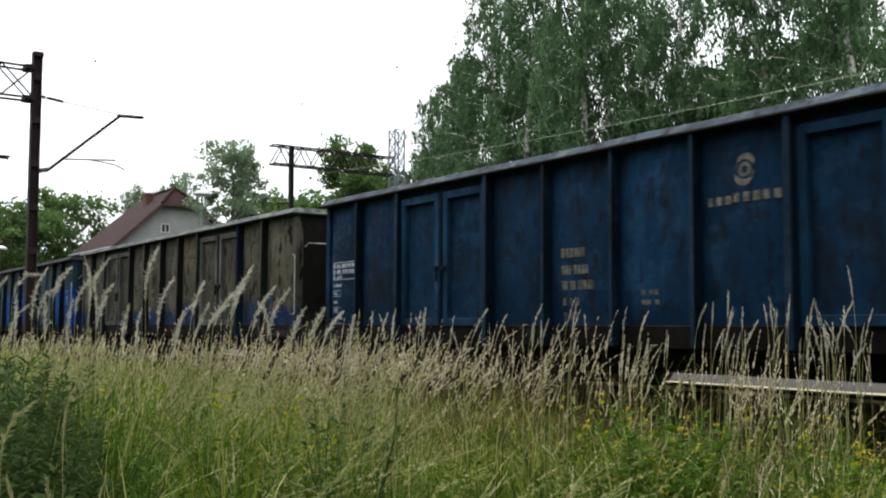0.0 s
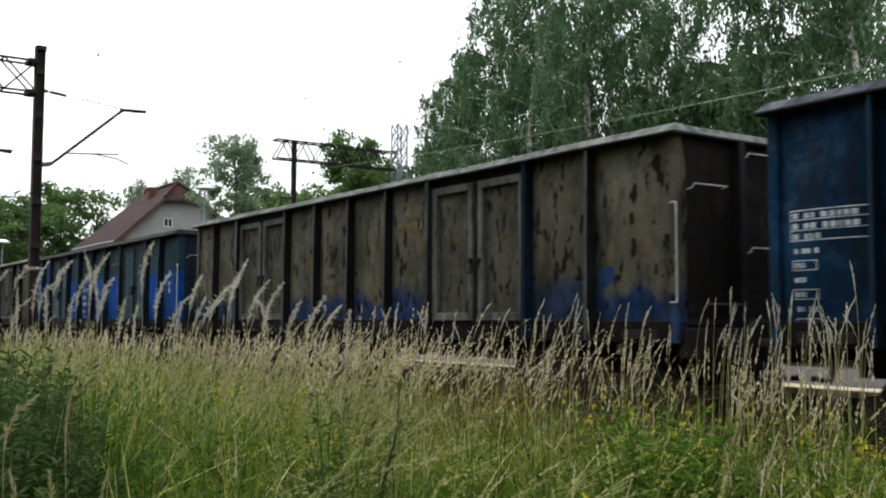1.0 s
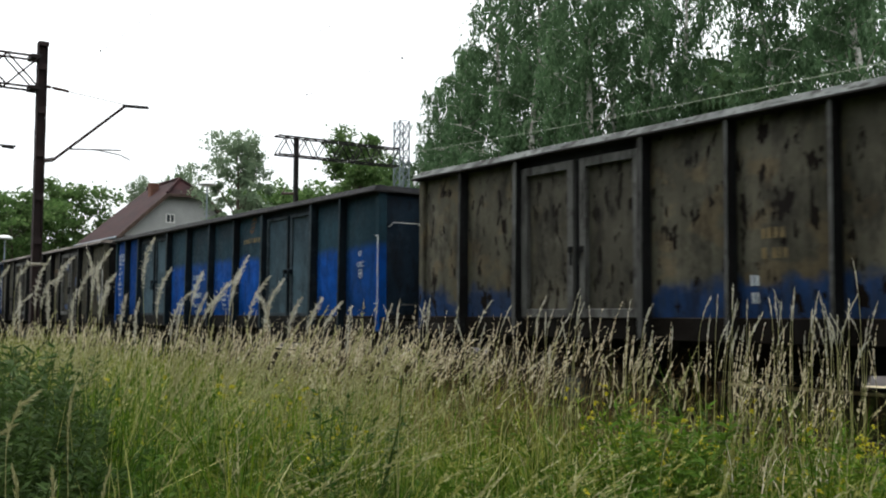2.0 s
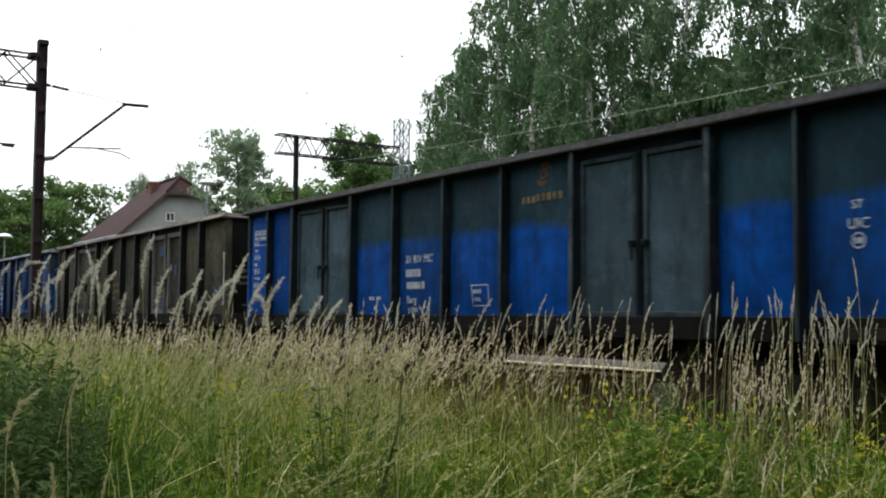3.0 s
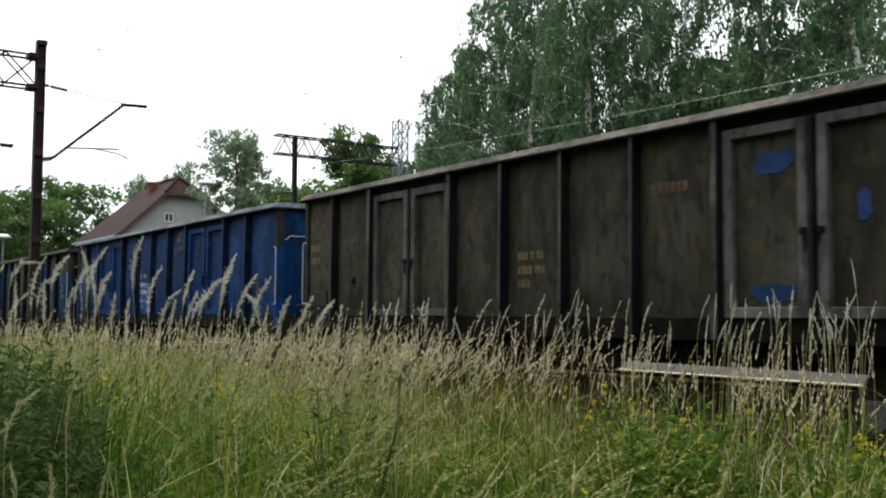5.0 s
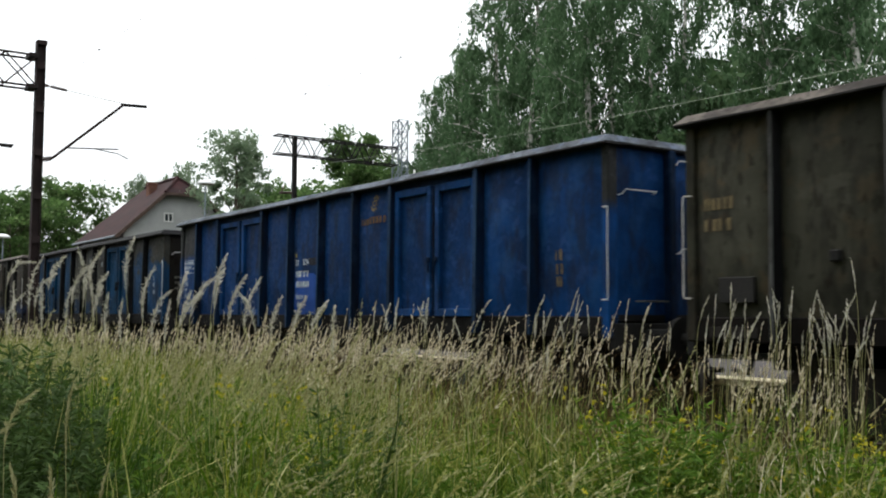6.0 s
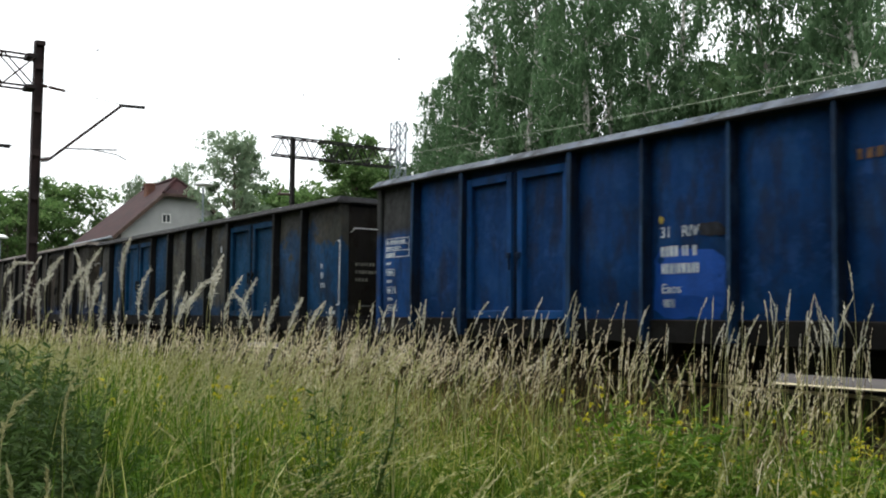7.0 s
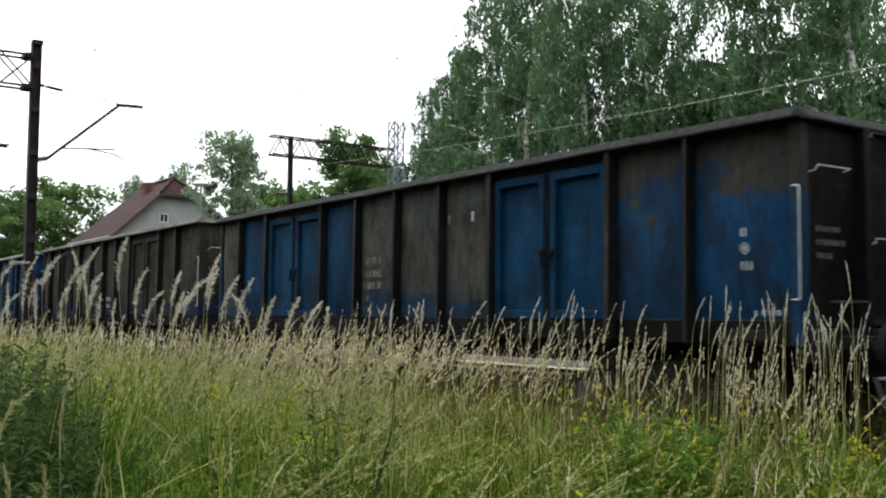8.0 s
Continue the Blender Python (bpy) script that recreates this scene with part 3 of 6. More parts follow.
        for y in (-0.875, 0.875):
            bm = bmesh.new()
            tube(bm, [(s * HALF, y, 1.06), (s * (HALF + 0.3), y, 1.06)], 0.1, 10)
            tube(bm, [(s * (HALF + 0.3), y, 1.06), (s * (HALF + 0.44), y, 1.06)], 0.065, 10)
            disc(bm, (s * (HALF + 0.455), y, 1.06), 0.225, 0.03, 18, "x")
            part("buffer", bm, STEEL_DARK, w)
        bm = bmesh.new()
        bar(bm, (s * HALF, 0, 1.0), (s * (HALF + 0.44), 0, 0.96), 0.07)
        tube(bm, [(s * (HALF + 0.1), -0.16, 1.0), (s * (HALF + 0.2), -0.16, 0.7), (s * (HALF + 0.4), -0.16, 0.72)], 0.03, 6)
        part("coupling", bm, STEEL_DARK, w)
        # white grab rails at the corners and on the end wall
        x = s * (HALF + 0.03)
        for y in (-1.43, 1.43):
            if s < 0 and not rear_rail:
                continue
            bm = bmesh.new()
            tube(bm, [(s * (HALF - 0.15), y + (0.04 if y < 0 else -0.04), 2.45), (s * (HALF - 0.12), y, 2.46), (s * (HALF - 0.06), y, 2.46), (s * (HALF - 0.05), y, 2.44), (s * (HALF - 0.05), y, 1.49), (s * (HALF - 0.06), y, 1.47), (s * (HALF - 0.14), y, 1.47)], 0.007, 6)
            part("grab_rail", bm, WHITE_PAINT, w, "white painted grab rail")
        for y0, y1, z in end_rails:
            bm = bmesh.new()
            tube(bm, [(s * (HALF - 0.1), y0, z - 0.06), (s * (HALF - 0.03), y0, z - 0.05), (s * (HALF - 0.03), y0 + 0.04, z), (s * (HALF - 0.03), y1, z), (s * (HALF - 0.1), y1, z - 0.02)], 0.0065, 6)
            part("grab_rail", bm, WHITE_PAINT, w, "white painted grab rail")
        bm = bmesh.new()
        box(bm, *sorted((s * (HALF - 0.02), s * (HALF + 0.16))), -1.06, -0.72, 1.445, 1.465, 0.004)
        part("step", bm, BOGIE_PALE, w)
    # top rail with sloped outer shoulder, all round; its shaded faces are painted dark
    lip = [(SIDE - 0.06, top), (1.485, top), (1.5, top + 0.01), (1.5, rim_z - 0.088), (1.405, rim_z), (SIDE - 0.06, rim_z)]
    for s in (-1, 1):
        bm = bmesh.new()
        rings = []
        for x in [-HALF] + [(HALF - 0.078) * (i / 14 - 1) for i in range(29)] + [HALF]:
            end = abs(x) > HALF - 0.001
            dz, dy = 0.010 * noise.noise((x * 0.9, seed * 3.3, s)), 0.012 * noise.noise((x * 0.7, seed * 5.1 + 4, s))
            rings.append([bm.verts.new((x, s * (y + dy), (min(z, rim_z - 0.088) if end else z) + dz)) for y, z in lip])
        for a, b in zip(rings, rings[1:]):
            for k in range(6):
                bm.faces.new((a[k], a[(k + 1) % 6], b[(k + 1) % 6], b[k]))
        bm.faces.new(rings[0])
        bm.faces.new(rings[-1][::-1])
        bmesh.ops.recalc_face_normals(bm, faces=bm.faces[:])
        # faces turned sideways or down go near black: shade put into the colour
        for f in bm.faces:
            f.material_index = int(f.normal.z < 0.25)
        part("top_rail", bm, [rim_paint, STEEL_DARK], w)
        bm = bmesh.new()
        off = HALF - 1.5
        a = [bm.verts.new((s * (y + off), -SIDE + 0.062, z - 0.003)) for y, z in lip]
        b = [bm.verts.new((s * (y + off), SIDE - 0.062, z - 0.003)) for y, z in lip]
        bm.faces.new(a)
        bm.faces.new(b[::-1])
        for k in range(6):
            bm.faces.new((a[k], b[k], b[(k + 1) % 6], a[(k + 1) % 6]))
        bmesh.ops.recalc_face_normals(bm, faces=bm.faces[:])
        # the same painted shade on the cross rails
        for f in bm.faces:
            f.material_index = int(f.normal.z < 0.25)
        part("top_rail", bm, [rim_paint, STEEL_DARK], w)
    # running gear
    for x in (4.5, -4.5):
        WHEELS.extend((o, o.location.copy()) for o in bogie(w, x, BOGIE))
    for a, b in ((0.35, 0.85), (12.2, 12.75)):
        bm = bmesh.new()
        box(bm, X(b), X(a), -1.402, -1.39, 1.10, 1.20, 0.004)
        part("sill_plate", bm, BOGIE, w)
    bm = bmesh.new()
    box(bm, X(0.96), X(0.88), -1.36, -1.28, 0.93, 1.05, 0.01)
    part("hook_plate", bm, OCHRE_MARK, w, "small yellow painted bracket")
    bm = bmesh.new()
    tube(bm, [(-1.9, 0.2, 0.78), (-0.9, 0.2, 0.78)], 0.17, 12)
    part("brake_cylinder", bm, STEEL_DARK, w)
    bm = bmesh.new()
    tube(bm, [(-2.75, -0.35, 0.79), (-2.7, -0.35, 0.79), (-0.75, -0.35, 0.79), (-0.7, -0.35, 0.79)], [0.1, 0.16, 0.16, 0.1], 12)
    part("air_tank", bm, BOGIE, w)
    bm = bmesh.new()
    box(bm, -2.4, -0.5, -0.62, -0.57, 0.66, 0.74, 0.01)
    box(bm, -1.6, -1.5, -0.62, -0.57, 0.741, 0.98, 0.01)
    part("brake_lever", bm, STEEL_DARK, w)
    bm = bmesh.new()
    tube(bm, [(-3.4, -0.2, 0.62), (3.4, -0.2, 0.62)], 0.025, 6)
    part("brake_rod", bm, STEEL_DARK, w)
    return w


def rows_of_number(w, rng, s0, z, mat, high=0.105, scale=1.0, head="", foot=""):
    """The wagon's number block: a line that can be read, then plain bars."""
    x = HALF - s0
    if head:
        lettering(head, high * 1.45, x, z, mat, w)
    else:
        marks("number_bar", word_bars(rng, x, z, 5, high, 0.085 * scale), mat, w)
    marks("number_bar", word_bars(rng, x, z - 0.19, 6, high, 0.075 * scale), mat, w)
    marks("number_bar", word_bars(rng, x, z - 0.36, 8, high, 0.07 * scale), mat, w)
    if foot:
        lettering(foot, high * 1.3, x, z - 0.55, mat, w)
    else:
        marks("number_bar", word_bars(rng, x, z - 0.53, 3, high * 0.8, 0.08), mat, w)
    marks("number_bar", word_bars(rng, x, z - 0.69, 4, high * 0.8, 0.06), mat, w)


def badge(w, s, z, mat, ring=0.17, bars=None, bar_mat=None, rng=None):
    """A worn ring badge over a row of plain bars."""
    bm = bmesh.new()
    x = HALF - s
    spot = lambda r, a: bm.verts.new((x + r * math.cos(a), skin(w, x + r * math.cos(a), z + r * math.sin(a)) - 0.008, z + r * math.sin(a)))
    for start, turn_by, lo, hi in ((0.4, 2.6, 0.62, 1.0), (0.4 + math.pi, 2.6, 0.62, 1.0), (0.0, 2 * math.pi, 0.24, 0.46)):
        prev = None
        for i in range(11):
            a = start + turn_by * i / 10
            swell_by = math.sin(math.pi * min(1.0, i / 10 + 0.12)) if turn_by < 6 else 1.0
            cur = [spot(ring * (lo + 0.12 * (1 - swell_by)), a), spot(ring * (lo + (hi - lo) * swell_by + 0.02), a)]
            if prev:
                bm.faces.new((prev[0], prev[1], cur[1], cur[0]))
            prev = cur
    part("badge", bm, mat, w, "worn ring-shaped badge")
    if bars:
        cells, zz, high = [], bars[2], bars[3]
        xx, x1 = HALF - bars[0], HALF - bars[1]
        step = (x1 - xx) / 8
        for k in range(8):
            low = 0.0 if k < 3 else 0.12 * high
            cells.append((xx + k * step, xx + (k + (0.55, 0.62, 0.70)[k % 3]) * step, zz + low, zz + high * (0.8 if k < 3 else 1.0)))
        marks("name_bar", cells, bar_mat or mat, w)


def tail_table(w, rng, z_top, mat, s0=12.78, s1=12.10, rows=3):
    """The white table of loads near the wagon's rear, and small boxed lines below it."""
    x0, x1 = HALF - s0, HALF - s1
    cells = boxed(x0, x1, z_top - 0.27, z_top, 0.010)
    cells += [(x0 + 0.01, x1 - 0.01, z_top - 0.27 + 0.09 * k, z_top - 0.262 + 0.09 * k) for k in (1, 2)]
    for k in range(rows):
        cells += word_bars(rng, x0 + 0.03, z_top - 0.075 - k * 0.09, 7 if k < 2 else 4, 0.05, (x1 - x0) / 8.5)
    marks("load_table", cells, mat, w, "white stencilled table of loads")
    cells = []
    for k in range(6):
        zz = z_top - 0.40 - k * 0.125
        if k % 2:
            cells += boxed(x0 + 0.02, x0 + 0.27, zz, zz + 0.09, 0.008)
        cells += word_bars(rng, x0 + 0.04, zz + 0.022, rng.choice((3, 4)), 0.045, 0.058)
    marks("stencil_bar", cells, mat, w)


def end_marks(w, rng, mat, z):
    """Small stencilled lines on the front end wall."""
    for k, n in enumerate((7, 8, 4)):
        bm = bmesh.new()
        y = -1.12
        for _ in range(n):
            wide = rng.uniform(0.025, 0.045)
            box(bm, HALF - 0.10, HALF - 0.0955, y, y + wide, z - 0.12 * k, z - 0.12 * k + 0.05)
            y += wide + 0.02
        tagged(part("stencil_bar", bm, mat, w), kind="stuff")


def ring_mark(w, s, z, radius, mat):
    """A painted ring with a bar across it."""
    bm = bmesh.new()
    x = HALF - s
    point = lambda r, a: bm.verts.new((x + r * math.cos(a), skin(w, x + r * math.cos(a), z + r * math.sin(a)) - 0.008, z + r * math.sin(a)))
    rings = [[point(r, k * math.pi / 10) for k in range(20)] for r in (radius * 0.84, radius)]
    for k in range(20):
        bm.faces.new((rings[0][k], rings[1][k], rings[1][(k + 1) % 20], rings[0][(k + 1) % 20]))
    part("ring_mark", bm, mat, w)
    marks("stencil_bar", [(x - radius * 0.5, x - radius * 0.1, z - 0.025, z + 0.025), (x + radius * 0.1, x + radius * 0.5, z - 0.025, z + 0.025)], mat, w)


def small_front_marks(w, rng, s, z, mat):
    marks("stencil_bar", [(HALF - s, HALF - s + 0.022, z, z + 0.08), (HALF - s + 0.045, HALF - s + 0.062, z, z + 0.08)], mat, w)
    ring_mark(w, s - 0.04, z - 0.11, 0.052, mat)
    marks("stencil_bar", [(HALF - s + 0.05 * k, HALF - s + 0.05 * k + 0.018, z - 0.31, z - 0.23) for k in range(3)], mat, w)
    marks("stencil_bar", word_bars(rng, HALF - s + 0.1, z - 0.72, 4, 0.05, 0.07, 0.3), mat, w)


def pad(w, name, s0, s1, z0, z1, mat, label="", lift=0.007, ragged=0.28):
    """A brushed-on patch of paint with a ragged outline."""
    bm = bmesh.new()
    rng = random.Random(round(s0 * 100 + z0 * 10))
    cx, cz, rx, rz = HALF - (s0 + s1) / 2, (z0 + z1) / 2, abs(s0 - s1) / 2, (z1 - z0) / 2
    ring = []
    for k in range(20):
        a = 2 * math.pi * k / 20
        q = 1 / max(abs(math.cos(a)), abs(math.sin(a))) ** (1 - 0.7 * ragged)
        f = q * rng.uniform(1 - ragged, 1 + 0.36 * ragged)
        ring.append([(cx + rx * math.cos(a) * f * g, cz + rz * math.sin(a) * f * g) for g in (0.35, 0.7, 1.0)])
    point = lambda q: bm.verts.new((q[0], skin(w, q[0], q[1]) - lift, q[1]))
    ring = [[point(q) for q in r] for r in ring]
    mid = point((cx, cz))
    for k in range(20):
        a, b = ring[k], ring[(k + 1) % 20]
        bm.faces.new((mid, a[0], b[0]))
        bm.faces.new((a[0], a[1], b[1], b[0]))
        bm.faces.new((a[1], a[2], b[2], b[1]))
    part(name, bm, mat, w, label)


def build_train():
    rng = random.Random(11)
    navy = wagon_paint("old navy paint", 1, (0.009, 0.042, 0.098), patch=(0.014, 0.05, 0.10), rust=0.5, worn=0.4)
    # the post paints are darkened for the shade on the posts' flanks
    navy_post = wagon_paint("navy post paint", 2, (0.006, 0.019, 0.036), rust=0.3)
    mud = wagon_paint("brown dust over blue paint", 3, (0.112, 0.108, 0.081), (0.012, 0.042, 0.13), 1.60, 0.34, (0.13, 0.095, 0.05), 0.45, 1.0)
    mud_post = wagon_paint("brown post paint, shade-darkened", 4, (0.020, 0.021, 0.022), rust=0.3)
    teal = wagon_paint("grey coat over bright blue", 5, (0.022, 0.055, 0.076), (0.0025, 0.062, 0.305), 2.32, 0.10, (0.032, 0.056, 0.064), 0.25, 0.2, grime=0.3, worn=0.1, gloss=0.03)
    blue = wagon_paint("bright blue paint", 6, (0.003, 0.064, 0.30), rust=0.15, grime=0.3, worn=0.1, gloss=0.03)
    teal_post = wagon_paint("grey-green post paint", 7, (0.013, 0.022, 0.030), rust=0.3)
    slate = wagon_paint("grey-green door paint", 8, (0.072, 0.120, 0.150), rust=0.12, grime=0.35)
    umber = wagon_paint("dark umber dust", 9, (0.066, 0.065, 0.048), patch=(0.07, 0.052, 0.03), patch_amount=0.6, rust=0.5)
    umber_post = wagon_paint("umber post paint", 10, (0.018, 0.019, 0.020), rust=0.3)
    royal = wagon_paint("royal blue paint", 11, (0.0044, 0.043, 0.156), patch=(0.022, 0.070, 0.16), patch_amount=0.25, rust=0.12, worn=0.45, grime=0.55, gloss=0.05)
    royal_rear = wagon_paint("grey-brown repair coat over royal blue", 36, (0.040, 0.042, 0.042), (0.005, 0.048, 0.172), 2.46, 0.06, rust=0.15, worn=0.3, grime=0.5, gloss=0.05)
    royal_post = wagon_paint("royal blue post paint", 12, (0.007, 0.022, 0.055), rust=0.3)
    mottled = wagon_paint("blue paint under brown stains", 13, (0.040, 0.041, 0.036), (0.007, 0.042, 0.105), 2.62, 0.85, (0.046, 0.038, 0.026), 0.4, 0.3, gloss=0.04)
    drab = wagon_paint("drab brown stains over blue", 37, (0.086, 0.085, 0.073), (0.008, 0.046, 0.115), 1.52, 0.5, (0.009, 0.040, 0.095), 0.35, 0.35)
    sea_door = wagon_paint("teal blue door paint", 26, (0.008, 0.052, 0.120), rust=0.2)
    rustbrown = wagon_paint("rusty brown coat", 14, (0.048, 0.044, 0.036), (0.014, 0.03, 0.08), 1.5, 0.3, (0.055, 0.042, 0.028), 0.5, 0.6)
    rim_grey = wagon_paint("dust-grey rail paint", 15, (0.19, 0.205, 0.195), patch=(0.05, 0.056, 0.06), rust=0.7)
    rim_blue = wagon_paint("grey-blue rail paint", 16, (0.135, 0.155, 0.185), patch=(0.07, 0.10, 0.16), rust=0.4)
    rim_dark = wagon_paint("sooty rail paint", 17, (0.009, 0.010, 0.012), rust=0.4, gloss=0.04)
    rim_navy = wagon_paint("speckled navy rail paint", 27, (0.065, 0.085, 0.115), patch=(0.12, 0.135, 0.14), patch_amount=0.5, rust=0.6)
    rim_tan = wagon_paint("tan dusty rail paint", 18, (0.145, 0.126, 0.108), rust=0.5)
    # rusty sills, also set near black for the shade under the body
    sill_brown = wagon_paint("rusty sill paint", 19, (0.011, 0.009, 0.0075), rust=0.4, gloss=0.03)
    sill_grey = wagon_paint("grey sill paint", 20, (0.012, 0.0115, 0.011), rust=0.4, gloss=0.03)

    # end walls darkened for the shade between wagons, besides soot and stains
    sooty = wagon_paint("end wall darkened by soot and gap shade", 21, (0.012, 0.012, 0.012), rust=0.4, gloss=0.02)
    brown_end = wagon_paint("stained brown end wall, darkened for gap shade", 22, (0.020, 0.018, 0.015), patch=(0.008, 0.008, 0.008), rust=0.8, gloss=0.02)
    # frame lighter than its door: light on the raised edges put into the paint
    grey_frame = wagon_paint("grey door frame, lit tone", 23, (0.150, 0.152, 0.145), rust=0.4)
    mud_door = wagon_paint("grey-brown door paint", 25, (0.10, 0.096, 0.075), patch=(0.075, 0.066, 0.045), patch_amount=0.5, rust=0.9)
    teal_end = wagon_paint("grey-blue end wall", 24, (0.02, 0.036, 0.055), rust=0.4)

    # lighter tones for the posts' outer faces, which catch the light
    navy_lit = wagon_paint("rubbed and lit navy post face", 31, (0.022, 0.050, 0.090), rust=0.3, worn=0.6)
    grey_lit = wagon_paint("lit grey post face", 32, (0.115, 0.118, 0.115), rust=0.4, worn=0.5)
    teal_lit = wagon_paint("rubbed and lit grey post face and door frame", 33, (0.060, 0.082, 0.098), rust=0.3, worn=0.5)
    royal_lit = wagon_paint("rubbed and lit blue post face", 34, (0.026, 0.062, 0.135), rust=0.3, worn=0.5)

    dim_lit = wagon_paint("dimly lit grey post face", 35, (0.05, 0.052, 0.054), rust=0.4, worn=0.5)

    # blue frames lightened the same way, as painted edge highlights
    royal_frame = wagon_paint("royal blue door frame", 38, (0.007, 0.058, 0.195), rust=0.12, worn=0.5, grime=0.4, gloss=0.05)
    navy_frame = wagon_paint("navy door frame", 39, (0.014, 0.058, 0.125), rust=0.3, worn=0.5, grime=0.4)

    train = []
    # a dark navy wagon with a cream badge
    w = wagon("dark navy open goods wagon with worn cream badge", navy, navy_post, rim_navy, sill_brown, seed=1, frame_paint=navy_frame, lit_paint=navy_lit)
    badge(w, 4.92, 2.72, MARKING_OLD, 0.15, (5.36, 4.50, 2.41, 0.10), MARKING_OLD)
    rows_of_number(w, rng, 7.45, 2.04, MARKING_OLD)
    tail_table(w, rng, 2.25, MARKING, 12.80, 12.05)
    marks("stencil_bar", word_bars(rng, HALF - 6.25, 1.60, 3, 0.05, 0.08) + word_bars(rng, HALF - 6.25, 1.5, 3, 0.05, 0.08), MARKING_OLD, w)
    train.append(w)
    # brown with a blue foot
    w = wagon("brown dust-covered open goods wagon with blue lower edge", mud, mud_post, rim_grey, sill_brown, mud_door, seed=2, end_paint=brown_end, frame_paint=grey_frame, other_posts=(1,), other_paint=navy_post, lit_paint=grey_lit)
    badge(w, 4.98, 2.86, OCHRE_MARK, 0.12, (5.34, 4.62, 2.50, 0.14), OCHRE_MARK)
    pad(w, "paint_patch", 1.22, 0.92, 1.66, 1.86, BLUE_MARK, "fresh blue paint patch")
    marks("number_bar", word_bars(rng, HALF - 7.5, 1.58, 2, 0.1, 0.07) + word_bars(rng, HALF - 7.5, 1.42, 2, 0.1, 0.07), MARKING, w)
    marks("number_bar", word_bars(rng, HALF - 7.35, 2.0, 4, 0.1, 0.08) + word_bars(rng, HALF - 7.35, 1.82, 4, 0.1, 0.08), OCHRE_MARK, w)
    train.append(w)
    # bright blue, grey above, grey doors
    w = wagon("bright blue open goods wagon with grey upper coat and grey doors", teal, teal_post, rim_dark, sill_grey, slate, POSTS_B, seed=3, flush_doors=True, rim_z=3.21, end_paint=teal_end, panel_paint={8: blue, 9: blue}, frame_paint=teal_lit, lit_paint=teal_lit)
    badge(w, 4.62, 2.93, RUST_MARK, 0.15, (5.0, 4.25, 2.60, 0.10), OCHRE_MARK)
    rows_of_number(w, rng, 7.55, 2.0, MARKING, head="31 RIV MC", foot="Eaos")
    marks("load_table", boxed(HALF - 6.01, HALF - 5.66, 1.40, 1.67) + word_bars(rng, HALF - 5.98, 1.56, 3, 0.05, 0.07) + word_bars(rng, HALF - 5.98, 1.46, 3, 0.05, 0.07), MARKING, w)
    tail_table(w, rng, 2.78, MARKING, 12.72, 12.15)
    lettering("ST", 0.10, HALF - 0.66, 2.19, MARKING, w)
    lettering("UIC", 0.125, HALF - 0.70, 2.02, MARKING, w)
    ring_mark(w, 0.60, 1.92, 0.068, MARKING)
    marks("stencil_bar", word_bars(rng, HALF - 8.6, 1.5, 4, 0.05, 0.09), MARKING, w)
    train.append(w)
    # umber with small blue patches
    w = wagon("dark umber open goods wagon with small blue paint patches", umber, umber_post, rim_tan, sill_brown, seed=4, rear_rail=True, end_paint=sooty, frame_paint=grey_frame, end_rails=((-0.34, 0.42, 2.05),), lit_paint=grey_lit)
    pad(w, "paint_patch", 4.05, 3.62, 2.58, 2.80, BLUE_MARK, "fresh blue paint patch")
    pad(w, "paint_patch", 4.10, 3.60, 1.42, 1.60, BLUE_MARK, "fresh blue paint patch")
    pad(w, "paint_patch", 0.62, 0.22, 1.64, 1.84, BLUE_MARK, "fresh blue paint patch")
    pad(w, "paint_patch", 3.0, 2.86, 2.1, 2.35, BLUE_MARK, "fresh blue paint patch")
    marks("number_bar", word_bars(rng, HALF - 7.45, 1.95, 5, 0.1, 0.08) + word_bars(rng, HALF - 7.45, 1.78, 6, 0.1, 0.08) + word_bars(rng, HALF - 7.45, 1.62, 4, 0.1, 0.08), OCHRE_MARK, w)
    marks("name_bar", word_bars(rng, HALF - 5.35, 2.52, 6, 0.11, 0.09), RUST_MARK, w)
    marks("name_bar", word_bars(rng, HALF - 12.8, 2.3, 5, 0.12, 0.08) + word_bars(rng, HALF - 12.8, 2.1, 4, 0.12, 0.08), OCHRE_MARK, w)
    train.append(w)
    end_marks(w, rng, MARKING_OLD, 2.1)
    bm = bmesh.new()
    box(bm, HALF - 12.62, HALF - 12.22, skin(w, HALF - 12.42, 1.55) - 0.03, -SIDE + 0.01, 1.42, 1.66, 0.008)
    part("tail_plate", bm, STEEL_DARK, w, "dark steel plate low on the side")
    bm = bmesh.new()
    box(bm, HALF - 11.42, HALF - 11.32, skin(w, HALF - 11.37, 1.8) - 0.05, -SIDE + 0.01, 1.76, 1.86, 0.012)
    part("bracket", bm, STEEL_DARK, w)
    # royal blue
    w = wagon("royal blue open goods wagon with white stencilled number block", royal, royal_post, rim_blue, sill_grey, seed=5, frame_paint=royal_frame, panel_paint={9: royal_rear}, corner_paint=royal_rear, lit_paint=royal_lit)
    badge(w, 4.95, 2.93, OCHRE_MARK, 0.12, (5.34, 4.60, 2.62, 0.11), RUST_MARK)
    rows_of_number(w, rng, 7.5, 2.1, MARKING, head="31   RIV", foot="Eaos")
    pad(w, "number_field", 7.64, 6.70, 1.30, 1.98, FRESH_BLUE, "fresh blue field under the number", 0.0045, 0.08)
    pad(w, "paint_patch", 7.02, 6.70, 2.08, 2.22, SOOT_MARK, "sooty black smudge over lettering")
    pad(w, "paint_patch", 7.54, 7.46, 2.24, 2.32, YELLOW_MARK, "yellow paint dot")
